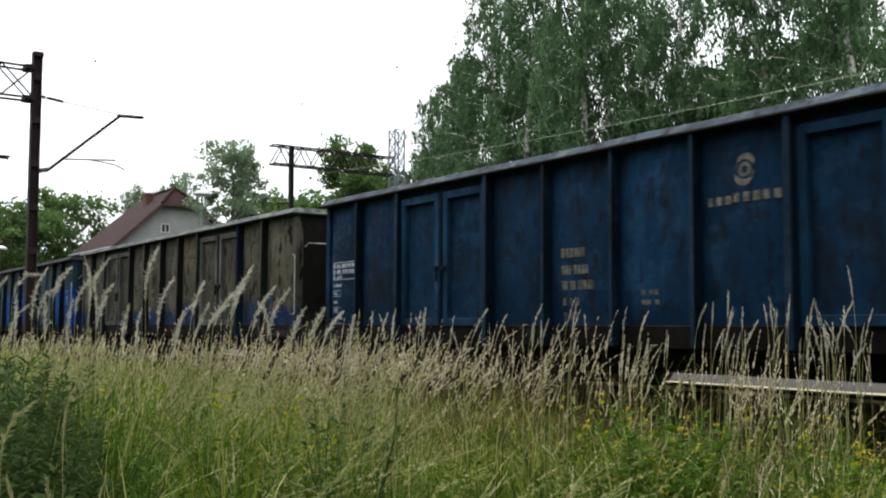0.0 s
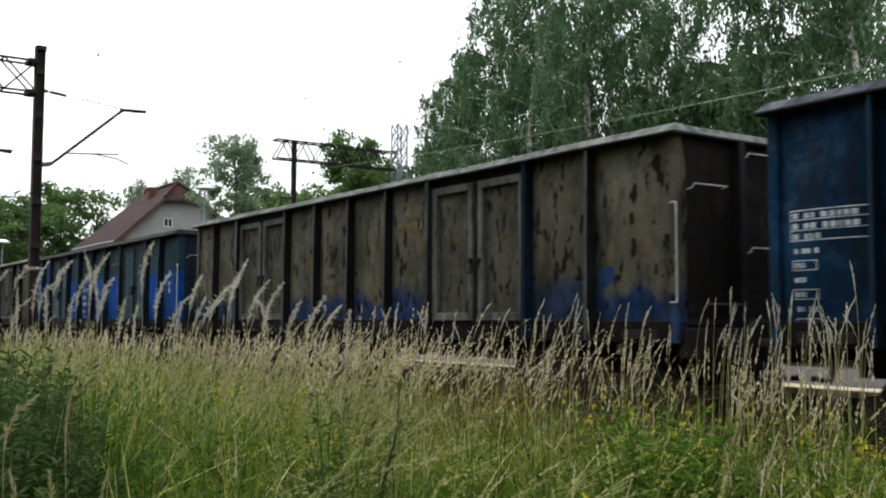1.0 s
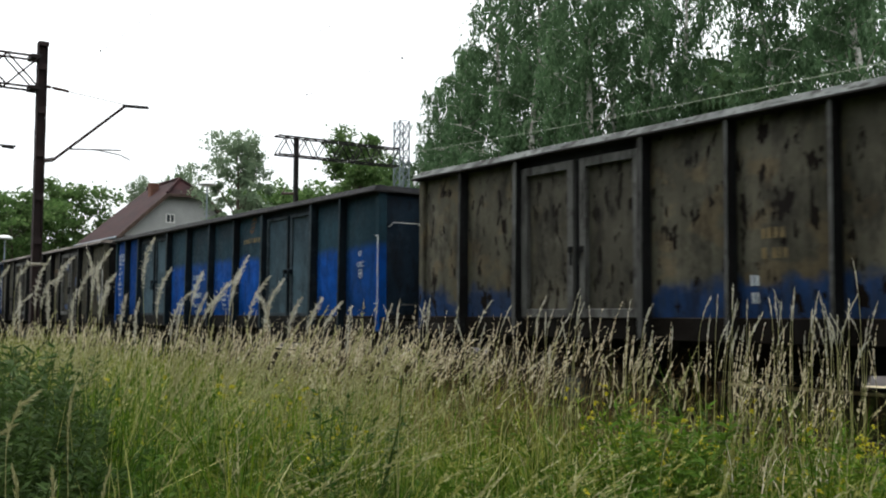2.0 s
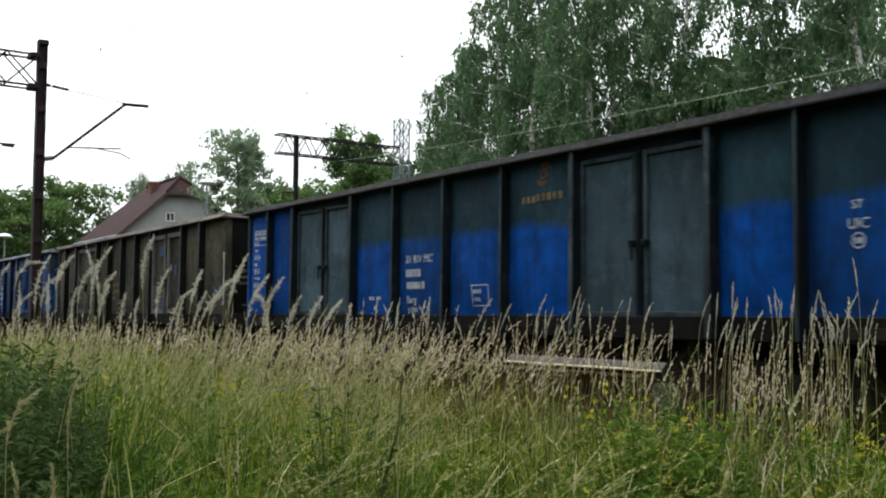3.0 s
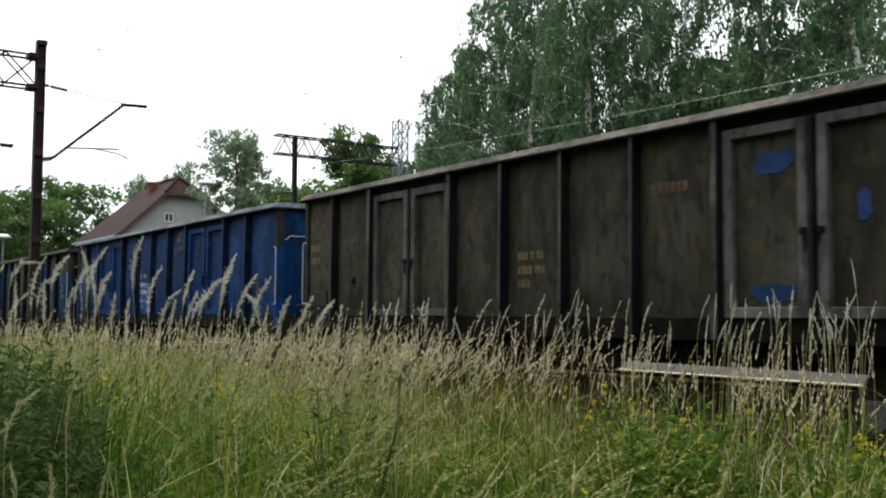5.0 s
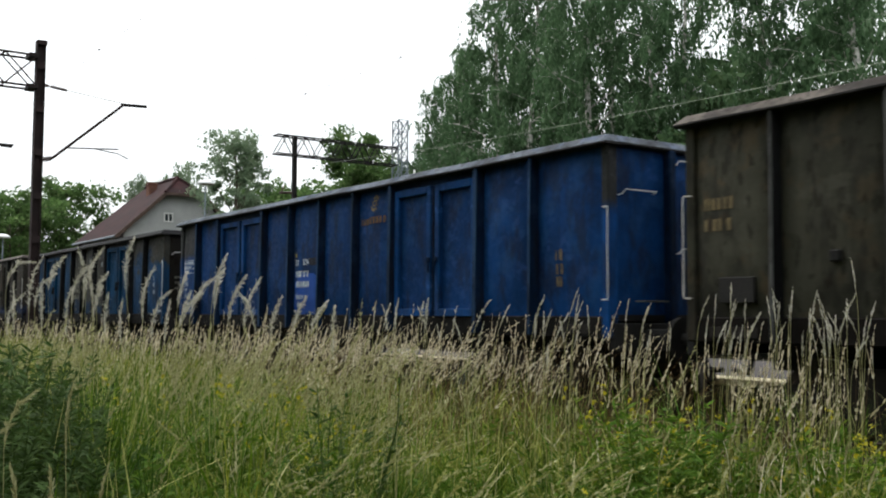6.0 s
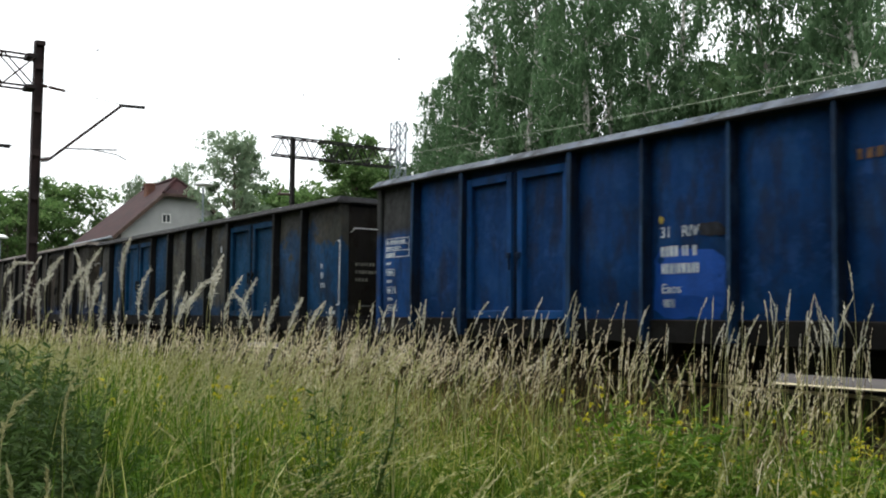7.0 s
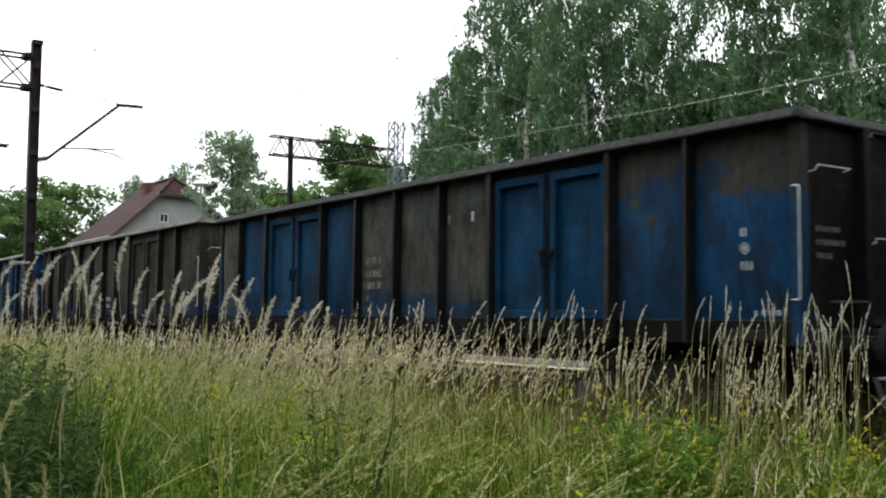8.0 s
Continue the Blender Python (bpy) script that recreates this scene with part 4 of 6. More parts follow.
    tail_table(w, rng, 2.40, MARKING, 12.78, 12.16)
    marks("stencil_bar", word_bars(rng, HALF - 0.9, 1.92, 2, 0.12, 0.06) + word_bars(rng, HALF - 0.9, 1.76, 2, 0.12, 0.06) + word_bars(rng, HALF - 0.9, 1.62, 2, 0.12, 0.06), OCHRE_MARK, w)
    train.append(w)
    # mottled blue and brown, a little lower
    w = wagon("blue and brown mottled open goods wagon, badly stained", mottled, umber_post, rim_dark, sill_grey, sea_door, seed=6, rim_z=3.16, end_paint=brown_end, panel_paint={3: drab, 4: drab, 5: drab, 6: sea_door, 8: sea_door, 9: drab}, lit_paint=dim_lit)
    rows_of_number(w, rng, 7.6, 2.05, MARKING_OLD)
    end_marks(w, rng, MARKING_OLD, 2.08)
    small_front_marks(w, rng, 0.68, 2.05, MARKING)
    marks("stencil_bar", word_bars(rng, HALF - 5.4, 2.5, 1, 0.12, 0.07) + word_bars(rng, HALF - 4.85, 2.5, 1, 0.12, 0.07), MARKING, w)
    train.append(w)
    w = wagon("rusty brown open goods wagon with pale number bars", rustbrown, mud_post, rim_tan, sill_brown, seed=7, lit_paint=grey_lit)
    marks("number_bar", word_bars(rng, HALF - 6.4, 1.62, 4, 0.1, 0.08) + word_bars(rng, HALF - 6.4, 1.45, 4, 0.1, 0.08), MARKING, w)
    train.append(w)
    w = wagon("dark navy open goods wagon with dusty top rail", navy, navy_post, rim_grey, sill_brown, seed=8, lit_paint=navy_lit)
    train.append(w)
    w = wagon("brown open goods wagon with ochre patches", mud, mud_post, rim_grey, sill_brown, seed=9, lit_paint=grey_lit)
    train.append(w)
    return train


TRAIN = build_train()


# ---------------------------------------------------------------- overhead line
def lattice(bm, a, b, high, wide, step, r=0.022, chord=0.032, cross=True):
    """A four-chord lattice girder from a to b (a and b on its lower middle line)."""
    a, b = Vector(a), Vector(b)
    way = (b - a).normalized()
    side = way.cross(Vector((0, 0, 1))).normalized() * wide / 2
    up = Vector((0, 0, high))
    for s in (-1, 1):
        bar(bm, a + s * side, b + s * side, chord)
        bar(bm, a + s * side + up, b + s * side + up, chord)
        n = max(2, round((b - a).length / step))
        for i in range(n):
            p, q = a.lerp(b, i / n) + s * side, a.lerp(b, (i + 1) / n) + s * side
            if cross or i % 2 == 0:
                bar(bm, p, q + up, r)
            if cross or i % 2:
                bar(bm, p + up, q, r)
    for i in range(n + 1):
        p = a.lerp(b, i / n)
        bar(bm, p - side, p + side, r)
        bar(bm, p - side + up, p + side + up, r)
    return bm


MAST_X = -28.8


def line_mast():
    t = thing("overhead_line_mast", "rust-brown steel overhead line mast with lattice crossbeam", "line mast", at=pose(MAST_X, 6.26, 0))
    bm = bmesh.new()
    for s in (-1, 1):
        box(bm, -0.12, 0.12, s * 0.11 - 0.012, s * 0.11 + 0.012, -0.3, 8.99, 0.004)
    box(bm, -0.015, 0.015, -0.098, 0.098, -0.3, 8.95)
    for z in (1.0, 2.2, 3.4, 4.6, 5.8, 7.0, 8.2):
        box(bm, -0.125, -0.112, -0.098, 0.098, z, z + 0.18)
        box(bm, 0.112, 0.125, -0.098, 0.098, z, z + 0.18)
    box(bm, -0.13, 0.13, -0.10, 0.15, 8.86, 9.0, 0.02)
    part("post", bm, RUSTY_MAST, t)
    bm = bmesh.new()
    lattice(bm, (0, -0.12, 7.66), (0, -9.3, 7.66), 0.86, 0.5, 0.86, 0.034, 0.05)
    beam = part("crossbeam", bm, RUSTY_MAST, t, "slender lattice steel crossbeam")
    for z in (7.66, 8.52):
        bm = bmesh.new()
        box(bm, -0.27, 0.27, -0.34, -0.1, z - 0.06, z + 0.06, 0.01)
        part("bracket", bm, STEEL_DARK, beam)
    # bracket arm over the track
    y0 = -6.26
    bm = bmesh.new()
    tube(bm, [(0, 6.62 + y0, 5.74), (0, 8.58 + y0, 7.5)], 0.038, 8)
    arm = part("bracket_arm", bm, RUSTY_MAST, t, "slanting tube arm over the track")
    bm = bmesh.new()
    tube(bm, [(0, 8.50 + y0, 7.49), (0, 9.24 + y0, 7.52)], 0.045, 8)
    part("arm_head", bm, STEEL_DARK, arm)
    bm = bmesh.new()
    tube(bm, [(0, 6.36 + y0, 5.70), (0, 6.66 + y0, 5.76)], 0.03, 6)
    for k in range(5):
        disc(bm, (0, 6.40 + y0 + k * 0.05, 5.71 + k * 0.01), 0.075, 0.02, 10)
    part("insulator", bm, INSULATOR, arm, "brown ribbed insulator")
    bm = bmesh.new()
    tube(bm, [(0, 6.36 + y0, 7.78), (0, 8.55 + y0, 7.53)], 0.010, 5)
    part("stay_wire", bm, WIRE, arm)
    bm = bmesh.new()
    tube(bm, [(0, 6.36 + y0, 7.78), (0, 6.5 + y0, 7.765)], 0.05, 6)
    tube(bm, [(0, 6.55 + y0, 7.76), (0, 6.98 + y0, 7.71)], 0.04, 8)
    part("insulator", bm, INSULATOR, arm, "brown ribbed insulator")
    bm = bmesh.new()
    tube(bm, [(0, 7.02 + y0, 6.09), (0, 8.47 + y0, 6.19)], 0.02, 6)
    tube(bm, [(0, 7.75 + y0, 6.14), (0, 8.45 + y0, 6.06), (0, 8.75 + y0, 5.93)], 0.016, 6)
    part("steady_arm", bm, STEEL_DARK, arm)
    bm = bmesh.new()
    tube(bm, [(0, 4.2 + y0, 7.64), (0, 4.2 + y0, 6.0)], 0.035, 8)
    hanger = part("hanger", bm, RUSTY_MAST, t, "tube hanging from the crossbeam")
    bm = bmesh.new()
    tube(bm, [(0, 4.22 + y0, 6.02), (0, 5.64 + y0, 6.03)], 0.026, 6)
    tube(bm, [(0, 5.3 + y0, 6.0), (0, 5.6 + y0, 5.98)], 0.04, 8)
    part("steady_arm", bm, STEEL_DARK, hanger)
    # the mast at the other end of the crossbeam
    bm = bmesh.new()
    for s in (-1, 1):
        box(bm, -0.12, 0.12, -9.5 + s * 0.11 - 0.012, -9.5 + s * 0.11 + 0.012, -0.3, 8.9, 0.004)
    box(bm, -0.015, 0.015, -9.598, -9.402, -0.3, 8.9)
    part("post", bm, RUSTY_MAST, t)
    return t


def far_gantry():
    x = -37.9
    t = thing("overhead_line_gantry", "dark steel line gantry with lattice beam and pale lattice tower", "line gantry", at=pose(x, 18.45, 0))
    bm = bmesh.new()
    for s in (-1, 1):
        box(bm, -0.08, 0.08, s * 0.075 - 0.012, s * 0.075 + 0.012, -0.2, 8.95, 0.003)
    box(bm, -0.015, 0.015, -0.063, 0.063, -0.2, 8.95)
    part("post", bm, STEEL_DARK, t)
    bm = bmesh.new()
    lattice(bm, (0, -0.9, 8.13), (0, 4.95, 8.13), 0.78, 0.45, 0.45, 0.034, 0.06, False)
    part("crossbeam", bm, STEEL_DARK, t, "dark lattice crossbeam")
    bm = bmesh.new()
    tube(bm, [(0, -0.65, 6.52), (0, -0.1, 6.55)], 0.06, 6)
    tube(bm, [(0, -0.6, 6.52), (0, -0.45, 6.8)], 0.03, 6)
    part("insulator", bm, INSULATOR, t)
    bm = bmesh.new()
    h, half = 10.2, 0.25
    for sx in (-1, 1):
        for sy in (-1, 1):
            bar(bm, (sx * half, 5.2 + sy * half, -0.2), (sx * half, 5.2 + sy * half, h), 0.045)
    n = 18
    for i in range(n):
        z0, z1 = h * i / n, h * (i + 1) / n
        for s in (-1, 1):
            bar(bm, (s * half, 5.2 - half, z0), (s * half, 5.2 + half, z1), 0.03)
            bar(bm, (s * half, 5.2 + half, z0), (s * half, 5.2 - half, z1), 0.03)
            bar(bm, (-half, 5.2 + s * half, z0), (half, 5.2 + s * half, z1), 0.03)
            bar(bm, (s * half, 5.2 - half, z1), (s * half, 5.2 + half, z1), 0.03)
    part("lattice_tower", bm, GALVANISED, t, "pale galvanised lattice tower")
    return t


def wire(name, label, points, r, clamps=(), coat=None):
    t = thing(name, label, "overhead wire", "overhead wires")
    bm = bmesh.new()
    tube(bm, points, r, 5)
    part("strand", bm, coat or WIRE, t)
    for p in clamps:
        bm = bmesh.new()
        box(bm, p[0] - 0.012, p[0] + 0.012, p[1] - 0.012, p[1] + 0.012, p[2] - 0.014, p[2] + 0.014, 0.003)
        part("clamp", bm, STEEL_DARK, t)
    return t


def sag(a, b, drop, n=24):
    a, b = Vector(a), Vector(b)
    return [a.lerp(b, i / n) - Vector((0, 0, 4 * drop * (i / n) * (1 - i / n))) for i in range(n + 1)]


# ---------------------------------------------------------------- station house and lamps
def house():
    gx, back, mid = -64.0, -73.4, 23.1
    t = thing("station_house", "grey-white house with red-brown half-hipped tile roof", "house", at=pose(gx, mid, 0))
    L = gx - back
    half, eave, ridge, hip = 4.15, 6.7, 10.55, 9.45
    slope = (ridge - eave) / half
    # walls: four slabs, the gable cut to the roof's outline
    bm = bmesh.new()
    hy = (ridge - hip) / slope
    out = [(-half + 0.3, -0.2), (-half + 0.3, eave + 0.1), (-hy, hip - 0.25), (hy, hip - 0.25), (half - 0.3, eave + 0.1), (half - 0.3, -0.2)]
    a = [bm.verts.new((-0.35, y, z)) for y, z in out]
    b = [bm.verts.new((0, y, z)) for y, z in out]
    bm.faces.new(a[::-1])
    bm.faces.new(b)
    for i in range(6):
        bm.faces.new((a[i], a[(i + 1) % 6], b[(i + 1) % 6], b[i]))
    part("gable_wall", bm, PLASTER, t)
    for s in (-1, 1):
        bm = bmesh.new()
        box(bm, -L, -0.36, *sorted((s * (half - 0.3), s * (half - 0.62))), -0.2, eave + 0.15)
        part("side_wall", bm, PLASTER, t)
    bm = bmesh.new()
    box(bm, -L, -L + 0.3, -half + 0.63, half - 0.63, -0.2, eave + 0.2)
    part("back_wall", bm, PLASTER, t)
    # roof: two slopes with a half hip to the front and a full hip at the back
    bm = bmesh.new()
    r0, r1, over = -1.1, -7.8, 0.55
    def plate(points, thick=0.14):
        lo = [bm.verts.new(Vector(p) - Vector((0, 0, thick))) for p in points]
        hi = [bm.verts.new(p) for p in points]
        bm.faces.new(hi)
        bm.faces.new(lo[::-1])
        for i in range(len(points)):
            j = (i + 1) % len(points)
            bm.faces.new((lo[i], lo[j], hi[j], hi[i]))
    ze = eave - over * slope * 0.6
    he = half + over * 0.6
    for s in (-1, 1):
        p = [(r0, 0, ridge), (0.45, s * (hy + 0.15), hip - 0.1), (0.45, s * he, ze), (-L - 0.4, s * he, ze), (r1, 0, ridge)]
        plate(p if s > 0 else p[::-1])
    plate([(r0, 0, ridge), (0.45, -hy - 0.15, hip - 0.1), (0.45, hy + 0.15, hip - 0.1)])
    plate([(r1, 0, ridge), (-L - 0.4, he, ze), (-L - 0.4, -he, ze)])
    bmesh.ops.recalc_face_normals(bm, faces=bm.faces[:])
    roof = part("roof", bm, ROOF_TILE, t)
    bm = bmesh.new()
    tube(bm, [(r0, 0, ridge + 0.02), (r1, 0, ridge + 0.02)], 0.13, 6)
    for s in (-1, 1):
        tube(bm, [(r0, 0, ridge + 0.02), (0.45, s * (hy + 0.15), hip - 0.06)], 0.1, 6)
    part("ridge_tiles", bm, ROOF_TILE, roof)
    for s in (-1, 1):
        bm = bmesh.new()
        bar(bm, (0.47, s * (hy + 0.15), hip - 0.22), (0.47, s * he, ze - 0.12), 0.06, 0.22)
        part("bargeboard", bm, DARK_WOOD, roof)
    bm = bmesh.new()
    bar(bm, (0.48, -hy - 0.2, hip - 0.2), (0.48, hy + 0.2, hip - 0.2), 0.08, 0.18)
    part("eaves_board", bm, DARK_WOOD, roof)
    bm = bmesh.new()
    box(bm, -4.4, -3.75, -1.05, -0.5, 7.6, 10.5, 0.02)
    box(bm, -4.45, -3.7, -1.1, -0.45, 10.32, 10.44, 0.02)
    part("chimney", bm, BRICK, roof, "orange brick chimney")
    for s in (-1, 1):
        bm = bmesh.new()
        tube(bm, [(0.4, s * (he + 0.06), ze - 0.05), (-L - 0.3, s * (he + 0.06), ze - 0.05)], 0.07, 6)
        part("gutter", bm, GALVANISED, roof)
    bm = bmesh.new()
    tube(bm, [(0.15, half - 0.28, 0), (0.15, half - 0.28, eave + 0.3)], 0.05, 6)
    part("downpipe", bm, GALVANISED, roof)
    # attic window and two below
    for y, z, wd, hg in ((-0.95, 7.45, 0.62, 0.62), (-1.6, 3.5, 1.0, 1.5), (1.2, 3.5, 1.0, 1.5)):
        bm = bmesh.new()
        for s in (-1, 1):
            box(bm, 0.002, 0.05, *sorted((y + s * wd / 2, y + s * (wd / 2 - 0.08))), z, z + hg)
        for zz in (z, z + hg - 0.08):
            box(bm, 0.002, 0.05, y - wd / 2 + 0.082, y + wd / 2 - 0.082, zz, zz + 0.08)
        box(bm, 0.002, 0.05, y - 0.03, y + 0.03, z + 0.082, z + hg - 0.082)
        win = part("window", bm, WHITE_PAINT, t)
        bm = bmesh.new()
        box(bm, 0.001, 0.02, y - wd / 2 + 0.082, y - 0.032, z + 0.082, z + hg - 0.082)
        box(bm, 0.001, 0.02, y + 0.032, y + wd / 2 - 0.082, z + 0.082, z + hg - 0.082)
        part("pane", bm, GLASS, win)
    return t


def street_lamp(x, y, z, hood=0.42):
    t = thing("platform_lamp", "tall grey platform lamp with white domed hood", "street lamp", "platform lamps", at=pose(x, y, 0))
    bm = bmesh.new()
    tube(bm, [(0, 0, -0.2), (0, 0, z * 0.5), (0, 0, z - 0.1)], [0.07, 0.055, 0.04], 8)
    part("pole", bm, GALVANISED, t)
    bm = bmesh.new()
    prof = [(0.02, 0.22), (hood * 0.45, 0.19), (hood * 0.8, 0.10), (hood, 0.0), (hood * 0.9, -0.03), (0.05, -0.05)]
    rings = [[bm.verts.new((r * math.cos(k * math.pi / 8), r * math.sin(k * math.pi / 8), z + h)) for k in range(16)] for r, h in prof]
    for a, b in zip(rings, rings[1:]):
        for k in range(16):
            bm.faces.new((a[k], b[k], b[(k + 1) % 16], a[(k + 1) % 16]))
    bm.faces.new(rings[0])
    bm.faces.new(rings[-1][::-1])
    part("hood", bm, LAMP_WHITE, t, "white domed lamp hood", True)
    return t


line_mast()
far_gantry()
wire("contact_wire", "thin contact wire over the train's track", [(-150, 8.8, 5.8), (MAST_X, 8.75, 5.85), (0, 8.95, 5.8), (60, 8.8, 5.8)], 0.003,
     [(-17.7, 8.83, 5.85), (-14.2, 8.86, 5.85)], RUSTY_MAST)
wire("messenger_wire", "thin carrying wire over the train's track", sag((MAST_X, 9.2, 7.5), (32, 8.9, 7.5), 0.5), 0.0025, coat=RUSTY_MAST)
wire("contact_wire", "thin contact wire over the overgrown near track", [(-150, 4.46, 5.75), (60, 4.46, 5.75)], 0.002, [(-16.4, 4.46, 5.77)], RUSTY_MAST)
wire("messenger_wire", "pale carrying wire hung from the far gantry", [(x, 20.2, 7.05 + 0.00106 * (x + 8) ** 2) for x in range(-38, 24, 2)], 0.0075)
house()
street_lamp(-47.3, 18.2, 7.9, 0.46)
street_lamp(-70.0, 13.25, 6.4, 0.5)
street_lamp(-95.0, 16.5, 7.0, 0.5)


# ---------------------------------------------------------------- trees
def branch_line(rng, start, way, length, droop, n=5):
    pts, p, d = [Vector(start)], Vector(start), Vector(way).normalized()
    for _ in range(n):
        d = (d + Vector((rng.uniform(-0.16, 0.16), rng.uniform(-0.16, 0.16), droop + rng.uniform(-0.06, 0.1)))).normalized()
        p = p + d * (length / n)
        pts.append(p.copy())
    return pts


def birch(seed, tall, spread, strands, bottom=0.16, leaf=0.145, per=18):
    """A birch: a white tapering trunk, rising limbs and leafy hanging twigs."""
    rng, nr = random.Random(seed), np.random.default_rng(seed)
    t = thing("birch_tree", "tall birch with white trunk and hanging leafy twigs", "tree", "birch grove")
    bm = bmesh.new()
    lean = Vector((rng.uniform(-0.05, 0.05), rng.uniform(-0.05, 0.05), 0))
    n = 10
    trunk = [Vector((lean.x * k / n * tall + 0.12 * math.sin(k * 1.3 + seed), lean.y * k / n * tall + 0.12 * math.cos(k * 1.7 + seed), tall * k / n - 0.2)) for k in range(n + 1)]
    tube(bm, trunk, [0.17 * (1 - 0.93 * k / n) * tall / 15 + 0.012 for k in range(n + 1)], 8)
    part("trunk", bm, BIRCH_BARK, t, smooth=True)
    bm = bmesh.new()
    twig_from = []
    limbs = 34
    for i in range(limbs):
        f = bottom + (0.97 - bottom) * (i + rng.random()) / limbs
        k = f * n
        base = trunk[int(k)].lerp(trunk[min(int(k) + 1, n)], k % 1)
        a = i * 2.4 + rng.uniform(-0.5, 0.5)
        reach = spread * (1.0 - 0.72 * f) * rng.uniform(0.65, 1.2) * (0.55 + 0.45 * min(1, f / 0.35))
        rise = rng.uniform(0.5, 1.1)
        line = branch_line(rng, base, (math.cos(a), math.sin(a), rise), reach * 1.25, -0.09)
        tube(bm, line, [0.05 * (1 - 0.85 * j / 5) * (1.1 - f) + 0.008 for j in range(6)], 5, False)
        twig_from += [(line[j].lerp(line[j + 1], rng.random()), f) for j in range(5) for _ in range(3)]
        for j in (2, 3, 4):
            a2 = a + rng.uniform(-1.2, 1.2)
            sub = branch_line(rng, line[j], (math.cos(a2), math.sin(a2), 0.35), reach * 0.45, -0.16, 3)
            tube(bm, sub, [0.014, 0.011, 0.008, 0.005], 4, False)
            twig_from += [(q.lerp(sub[min(m + 1, 3)], rng.random()), f) for m, q in enumerate(sub) for _ in range(2)]
    tagged(part("limb", bm, BIRCH_BARK, t), kind="stuff")
    start = np.array([tuple(p) for p, _ in twig_from])
    pick = nr.integers(0, len(start), strands)
    p0 = start[pick] + nr.normal(0, 0.12, (strands, 3))
    long = nr.uniform(0.5, 2.1, strands)
    sway = nr.normal(0, 0.22, (strands, 2))
    s = (np.arange(per)[None] + nr.random((strands, per))) / per
    c = np.empty((strands, per, 3))
    c[..., :2] = p0[:, None, :2] + sway[:, None] * (s * (2 - s))[..., None] + nr.normal(0, 0.06, (strands, per, 2))
    c[..., 2] = p0[:, None, 2] + 0.18 * s - long[:, None] * s ** 1.4 + nr.normal(0, 0.05, (strands, per))
    c = c.reshape(-1, 3)
    thin = 1 - 0.36 * np.clip((c[:, 2] / tall - 0.55) / 0.4, 0, 1)
    c = c[(c[:, 2] > 0.8) & (nr.random(len(c)) < thin)]
    m = len(c)
    along = rand_dirs(nr, m) * 0.5 + np.array([0, 0, -0.85])
    along /= np.linalg.norm(along, axis=1)[:, None]
    across = np.cross(along, rand_dirs(nr, m))
    across /= np.linalg.norm(across, axis=1)[:, None] + 1e-6
    size = nr.uniform(0.6, 1.25, m) * leaf
    v, q = chips(c, along, across, size * 1.5, size * 0.56)
    ob = new("crown", from_arrays("crown", v, q, BIRCH_LEAF))
    ob.parent = t
    return t


def broad_tree(seed, tall, spread, clumps, leaf=0.34, mat=None, label="leafy green roundish deciduous tree", base=0.22, lumpy=0.5, group="far trees"):
    """A broad-leaved tree: forked trunk, and leaves gathered in uneven clumps at the limbs' ends."""
    rng, nr = random.Random(seed), np.random.default_rng(seed)
    t = thing("deciduous_tree", label, "tree", group)
    bm = bmesh.new()
    trunk = [Vector((0.15 * math.sin(k + seed), 0.15 * math.cos(k * 1.4 + seed), tall * 0.8 * k / 7 - 0.2)) for k in range(8)]
    tube(bm, trunk, [0.28 * (1 - 0.9 * k / 7) * tall / 12 + 0.02 for k in range(8)], 8)
    ends = []
    for i in range(26):
        f = base + (0.98 - base) * (i + rng.random()) / 26
        k = min(f * 7, 6.99)
        b0 = trunk[int(k)].lerp(trunk[int(k) + 1], k % 1)
        a = i * 2.4 + rng.uniform(-0.6, 0.6)
        reach = spread * (math.sin(math.pi * min(0.97, (f - base * 0.5) / (1.08 - base * 0.5))) ** 0.6) * rng.uniform(0.7, 1.15)
        line = branch_line(rng, b0, (math.cos(a), math.sin(a), 0.55 + 0.7 * f), reach, 0.02, 4)
        tube(bm, line, [0.07 * (1 - 0.8 * j / 4) * (1.2 - f) + 0.01 for j in range(5)], 5, False)
        ends += [line[4], line[3], line[2].lerp(line[3], 0.5)]
    part("trunk", bm, BARK, t, smooth=True)
    pts = []
    ends = np.array([tuple(e) for e in ends])
    for i in range(clumps):
        c = ends[i % len(ends)] + nr.normal(0, lumpy * 0.7, 3) * spread / 4
        r = nr.uniform(0.25, 0.62) * spread / 4.2
        k = nr.integers(60, 100)
        pts.append(c + nr.normal(0, 0.6, (k, 3)) * r * np.array([1.25, 1.25, 0.7]))
    c = np.concatenate(pts)
    c = c[c[:, 2] > 0.6]
    m = len(c)
    along = rand_dirs(nr, m)
    along[:, 2] = along[:, 2] * 0.6 - 0.2
    along /= np.linalg.norm(along, axis=1)[:, None]
    across = np.cross(along, rand_dirs(nr, m))
    across /= np.linalg.norm(across, axis=1)[:, None] + 1e-6
    size = nr.uniform(0.6, 1.3, m) * leaf
    v, q = chips(c, along, across, size, size * 0.75)
    ob = new("crown", from_arrays("crown", v, q, mat or LINDEN_LEAF))
    ob.parent = t
    return t


def at_angle(turn, dist, rz=0.0, size=1.0, slim=1.0):
    a = radians(turn)
    return pose(-dist * math.cos(a), dist * math.sin(a), 0, 0, 0, rz) @ Matrix.Diagonal((size * slim, size * slim, size, 1))


